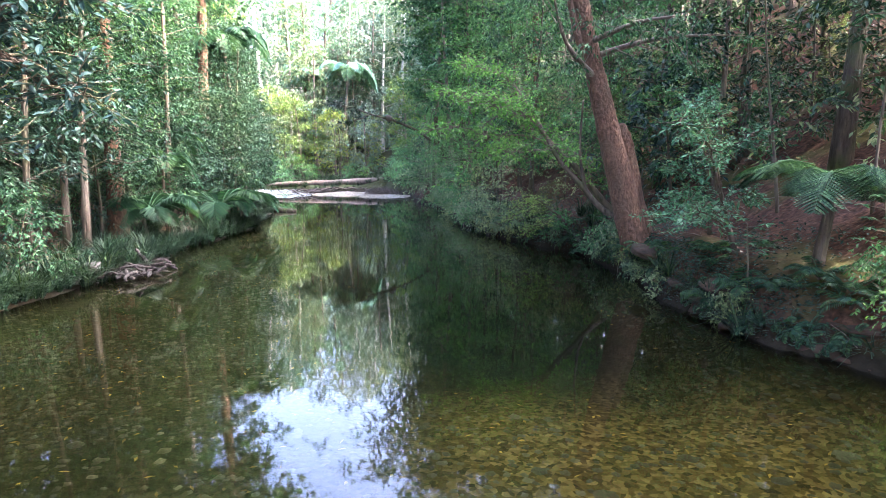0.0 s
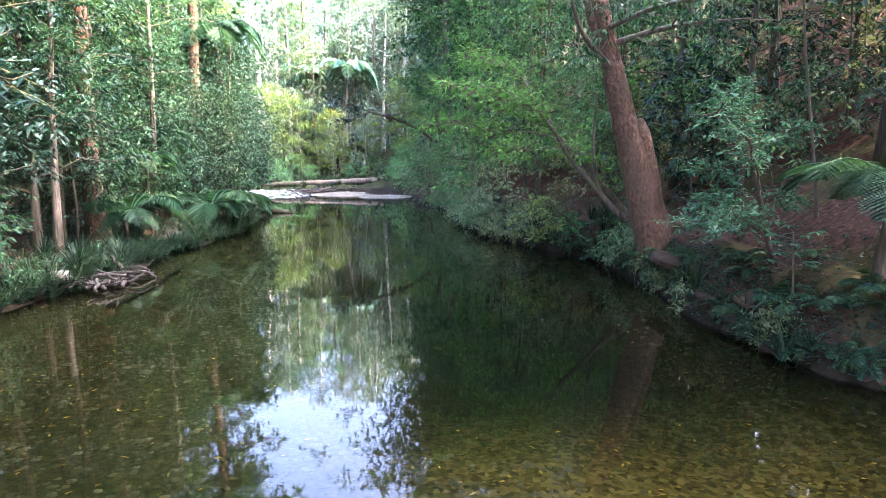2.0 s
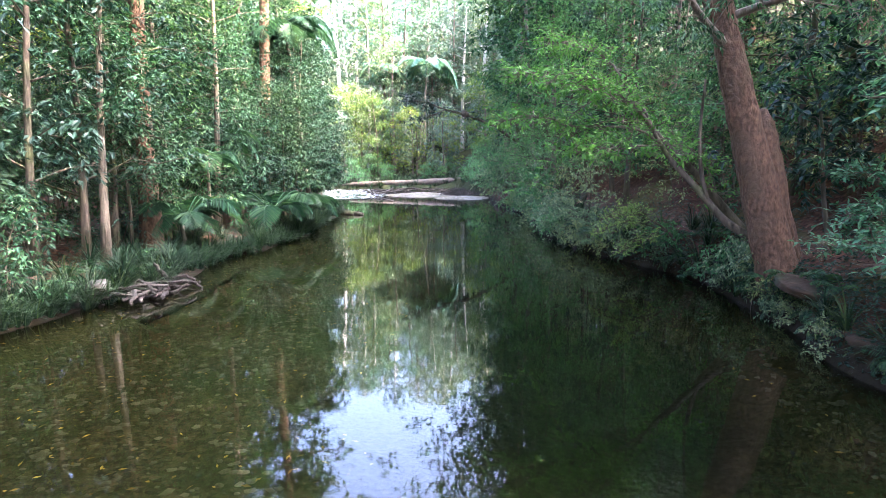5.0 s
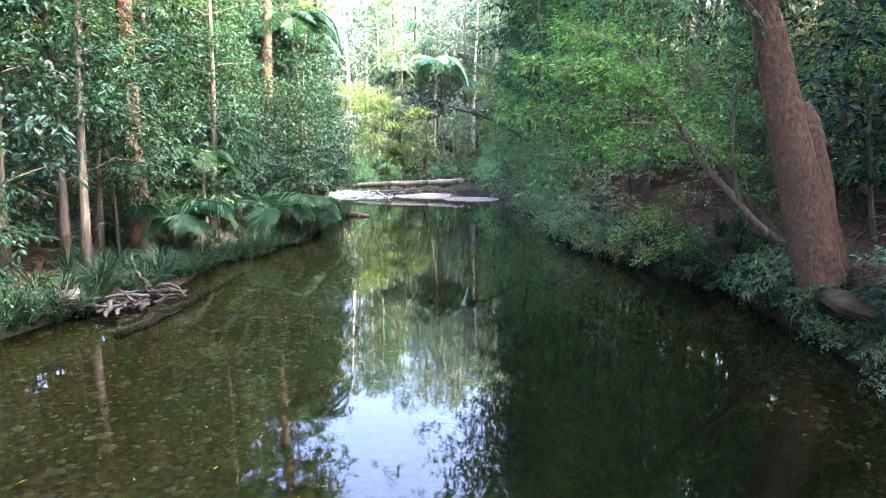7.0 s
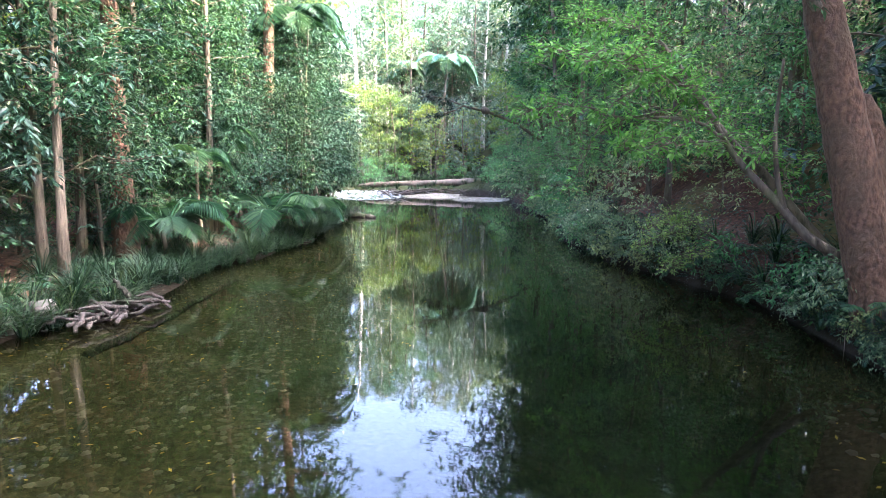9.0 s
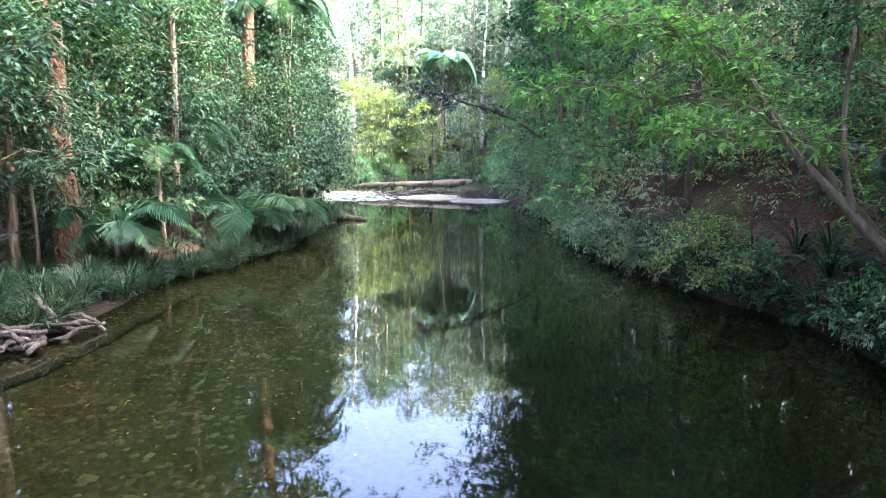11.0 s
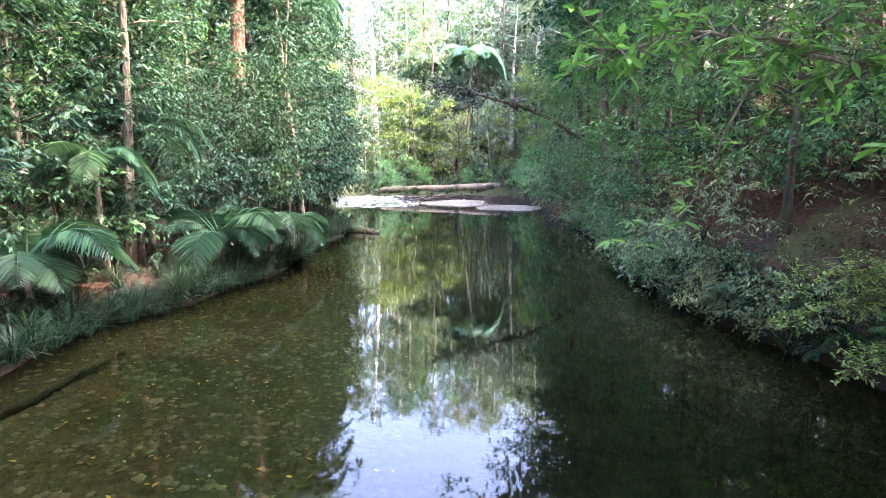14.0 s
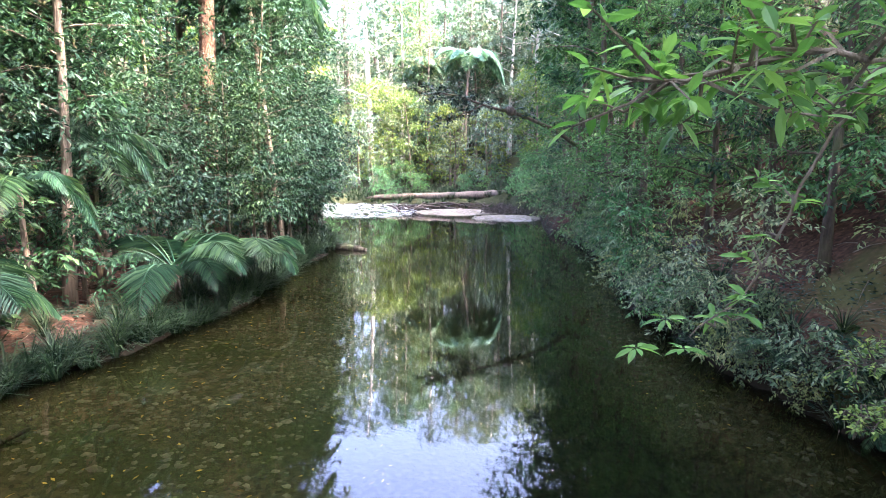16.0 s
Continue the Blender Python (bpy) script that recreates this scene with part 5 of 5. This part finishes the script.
for i in range(36):
    c = np.array([r.uniform(-8.3, -7.0), r.uniform(17.0, 19.3), r.uniform(0.03, 0.3)])
    a = r.uniform(0, 6.28)
    d = np.array([np.cos(a), np.sin(a), r.uniform(-0.1, 0.25)]) * r.uniform(0.2, 0.65)
    log("driftwood", [c - d, c + r.normal(size=3) * 0.09, c + d], [0.04, r.uniform(0.035, 0.07), 0.014], DRIFT, "twisted grey driftwood root in a heap", 200 + i, 6, 8)
for i in range(44):
    c = np.array([r.uniform(-11.0, -8.4) if i < 24 else r.uniform(-9, -1.5), r.uniform(66.2, 69.5) if i < 24 else r.uniform(69.5, 72.2), r.uniform(0.1, 0.5)])
    a = r.uniform(0, 6.28)
    d = np.array([np.cos(a), np.sin(a), r.uniform(-0.15, 0.3)]) * r.uniform(0.5, 1.2)
    log("driftwood", [c - d, c + r.normal(size=3) * 0.12, c + d], [0.07, r.uniform(0.05, 0.1), 0.03], DRIFT, "tangled flood driftwood below the fallen log", 230 + i, 6, 8)

# grey flood-washed brush behind the gravel
r = np.random.default_rng(250)
g = Geo()
for i in range(240):
    a, e, l = r.uniform(0, 6.28), r.uniform(0.1, 1.2), r.uniform(0.5, 1.35)
    b = np.array([r.normal(0, 0.7), r.normal(0, 0.5), 0])
    d = np.array([np.cos(a) * np.cos(e), np.sin(a) * np.cos(e), np.sin(e)]) * l
    g.tube([b, b + d * 0.55 + r.normal(size=3) * 0.08, b + d - np.array([0, 0, 0.15])], [0.022, 0.016, 0.006], 4, False)
ob = new("dead_brush", g.mesh("dead_brush", DRIFT))
ob.location = (-1.4, 64.6, 0.12)
tagged(ob, "tangle of grey dead brush lodged on the gravel", "brush")

# ---------- ground cover ----------
r = np.random.default_rng(300)
n = 26000
px = np.where(r.random(n) < 0.5, r.uniform(-15, -7, n), r.uniform(2, 20, n))
py = r.uniform(6, 50, n)
pz = ground_z(px, py)
ok = pz > 0.06
P = np.stack([px, py, pz + 0.012], -1)[ok]
m = len(P)
D = r.normal(size=(m, 3)) * np.array([1, 1, 0.2])
N = np.array([0, 0, 1.0]) + r.normal(size=(m, 3)) * 0.3
g = Geo()
g.leaves(P, D, N, r.uniform(0.06, 0.15, m), r.uniform(0.025, 0.05, m), droop=0.02)
tagged(new("leaf_litter", g.mesh("leaf_litter", LITTER)), "dry brown fallen leaves over the forest floor", "leaf litter", kind="stuff")
n = 46000
py = r.uniform(7, 62, n)
px = np.where(r.random(n) < 0.5, lxy(py) - r.uniform(-0.1, 2.4, n) ** 1.0, rxy(py) + r.uniform(-0.1, 2.6, n))
pz = ground_z(px, py)
ok = (pz > 0.0) & (r.random(n) < np.clip(0.55 + 0.6 * wave(px, py, 0.8, 4.0), 0.06, 1))
P = np.stack([px, py, pz + r.uniform(0.02, 0.16, n)], -1)[ok]
n = 52000
qy = r.uniform(7, 48, n)
qd = r.random(n) ** 2.4 * 1.1 - 0.3
qx = np.where(r.random(n) < 0.7, rxy(qy) + qd, lxy(qy) - qd)
qz = ground_z(qx, qy)
cx, cy = r.uniform(-18, 1, 5200), r.uniform(71.2, 78, 5200)
P = np.vstack([P, np.stack([cx, cy, ground_z(cx, cy) + r.uniform(0.02, 0.4, 5200)], -1)[ground_z(cx, cy) > 0]])
P = np.vstack([P, np.stack([qx, qy, qz + r.uniform(0.0, 0.12, n)], -1)[(qz > 0.01) & (wave(qx, qy, 1.1, 5.0) > -0.7)]])
m = len(P)
g = Geo()
g.leaves(P, r.normal(size=(m, 3)) * np.array([1, 1, 0.35]), np.array([0, 0, 1.0]) + r.normal(size=(m, 3)) * 0.4, r.uniform(0.06, 0.13, m), r.uniform(0.03, 0.06, m))
tagged(new("ground_cover", g.mesh("ground_cover", LEAF_DARK)), "low green creepers and seedlings covering the banks", "ground cover", kind="stuff")
g = Geo()
for i in range(700):
    x, y = (r.uniform(-14, -7.5) if r.random() < 0.4 else r.uniform(3, 16)), r.uniform(7, 46)
    z = gz(x, y)
    if z < 0.1:
        continue
    a, l = r.uniform(0, 6.28), r.uniform(0.2, 0.8)
    d = np.array([np.cos(a), np.sin(a), 0]) * l
    z2 = gz(x + d[0], y + d[1])
    g.tube([(x, y, z + 0.03), (x + d[0] / 2, y + d[1] / 2, (z + z2) / 2 + 0.07), (x + d[0], y + d[1], z2 + 0.03)], [0.012, 0.01, 0.004], 4, False)
tagged(new("fallen_twigs", g.mesh("fallen_twigs", BARK_GREY)), "fallen grey twigs on the banks", "twigs", kind="stuff")

r = np.random.default_rng(310)
ico = np.array([[0, 0, 1], [1, 0, 0], [0, 1, 0], [-1, 0, 0], [0, -1, 0], [0.7, 0.7, 0.35], [-0.7, 0.7, 0.35], [-0.7, -0.7, 0.35], [0.7, -0.7, 0.35]], float)
fan = [[0, 1, 5], [0, 5, 2], [0, 2, 6], [0, 6, 3], [0, 3, 7], [0, 7, 4], [0, 4, 8], [0, 8, 1]]
g = Geo()
n = 7500
py = r.uniform(3, 34, n)
px = lxy(py) + (rxy(py) - lxy(py)) * r.uniform(0.02, 0.97, n)
pz = ground_z(px, py)
for x, y, z in zip(px, py, pz):
    if z > -0.05 or z < -0.62:
        continue
    s = r.uniform(0.025, 0.07) * (1.6 if r.random() < 0.06 else 1)
    a = r.uniform(0, 6.28)
    v = ico * np.array([s * r.uniform(0.9, 1.5), s, s * 0.55]) * r.uniform(0.85, 1.15, (9, 1))
    g.add(np.stack([v[:, 0] * np.cos(a) - v[:, 1] * np.sin(a) + x, v[:, 0] * np.sin(a) + v[:, 1] * np.cos(a) + y, v[:, 2] + z - 0.005], -1), fan)
for i in range(1500):
    cx, cy, rx, ry, h = (-5.3, 66.2, 3.6, 3.0, 0.27) if i < 950 else (-0.8, 60.6, 2.6, 2.8, 0.17)
    q, a = r.random() ** 0.5, r.uniform(0, 6.28)
    s = r.uniform(0.04, 0.13)
    v = ico * np.array([s * r.uniform(0.9, 1.5), s, s * 0.6]) * r.uniform(0.8, 1.2, (9, 1))
    g.add(v + np.array([cx + rx * q * np.cos(a), cy + ry * q * np.sin(a), max(0.0, h * (1 - q) ** 0.8 - 0.02)]), fan)
tagged(new("pebbles", g.mesh("pebbles", PEBBLE, True)), "brown and grey pebbles over the creek bed", "pebbles", kind="stuff")
n = 2600
py = r.uniform(3, 36, n)
px = lxy(py) + (rxy(py) - lxy(py)) * r.random(n) ** 1.3
pz = ground_z(px, py)
ok = (pz < -0.06) & (pz > -0.75)
P = np.stack([px, py, pz + 0.03], -1)[ok]
m = len(P)
g = Geo()
g.leaves(P, r.normal(size=(m, 3)) * np.array([1, 1, 0.1]), np.array([0, 0, 1.0]) + r.normal(size=(m, 3)) * 0.15, r.uniform(0.06, 0.14, m), r.uniform(0.03, 0.05, m), droop=0.0)
tagged(new("sunken_leaves", g.mesh("sunken_leaves", SUNK_LEAF)), "yellow-brown leaves lying on the creek bed", "leaf litter", kind="stuff")
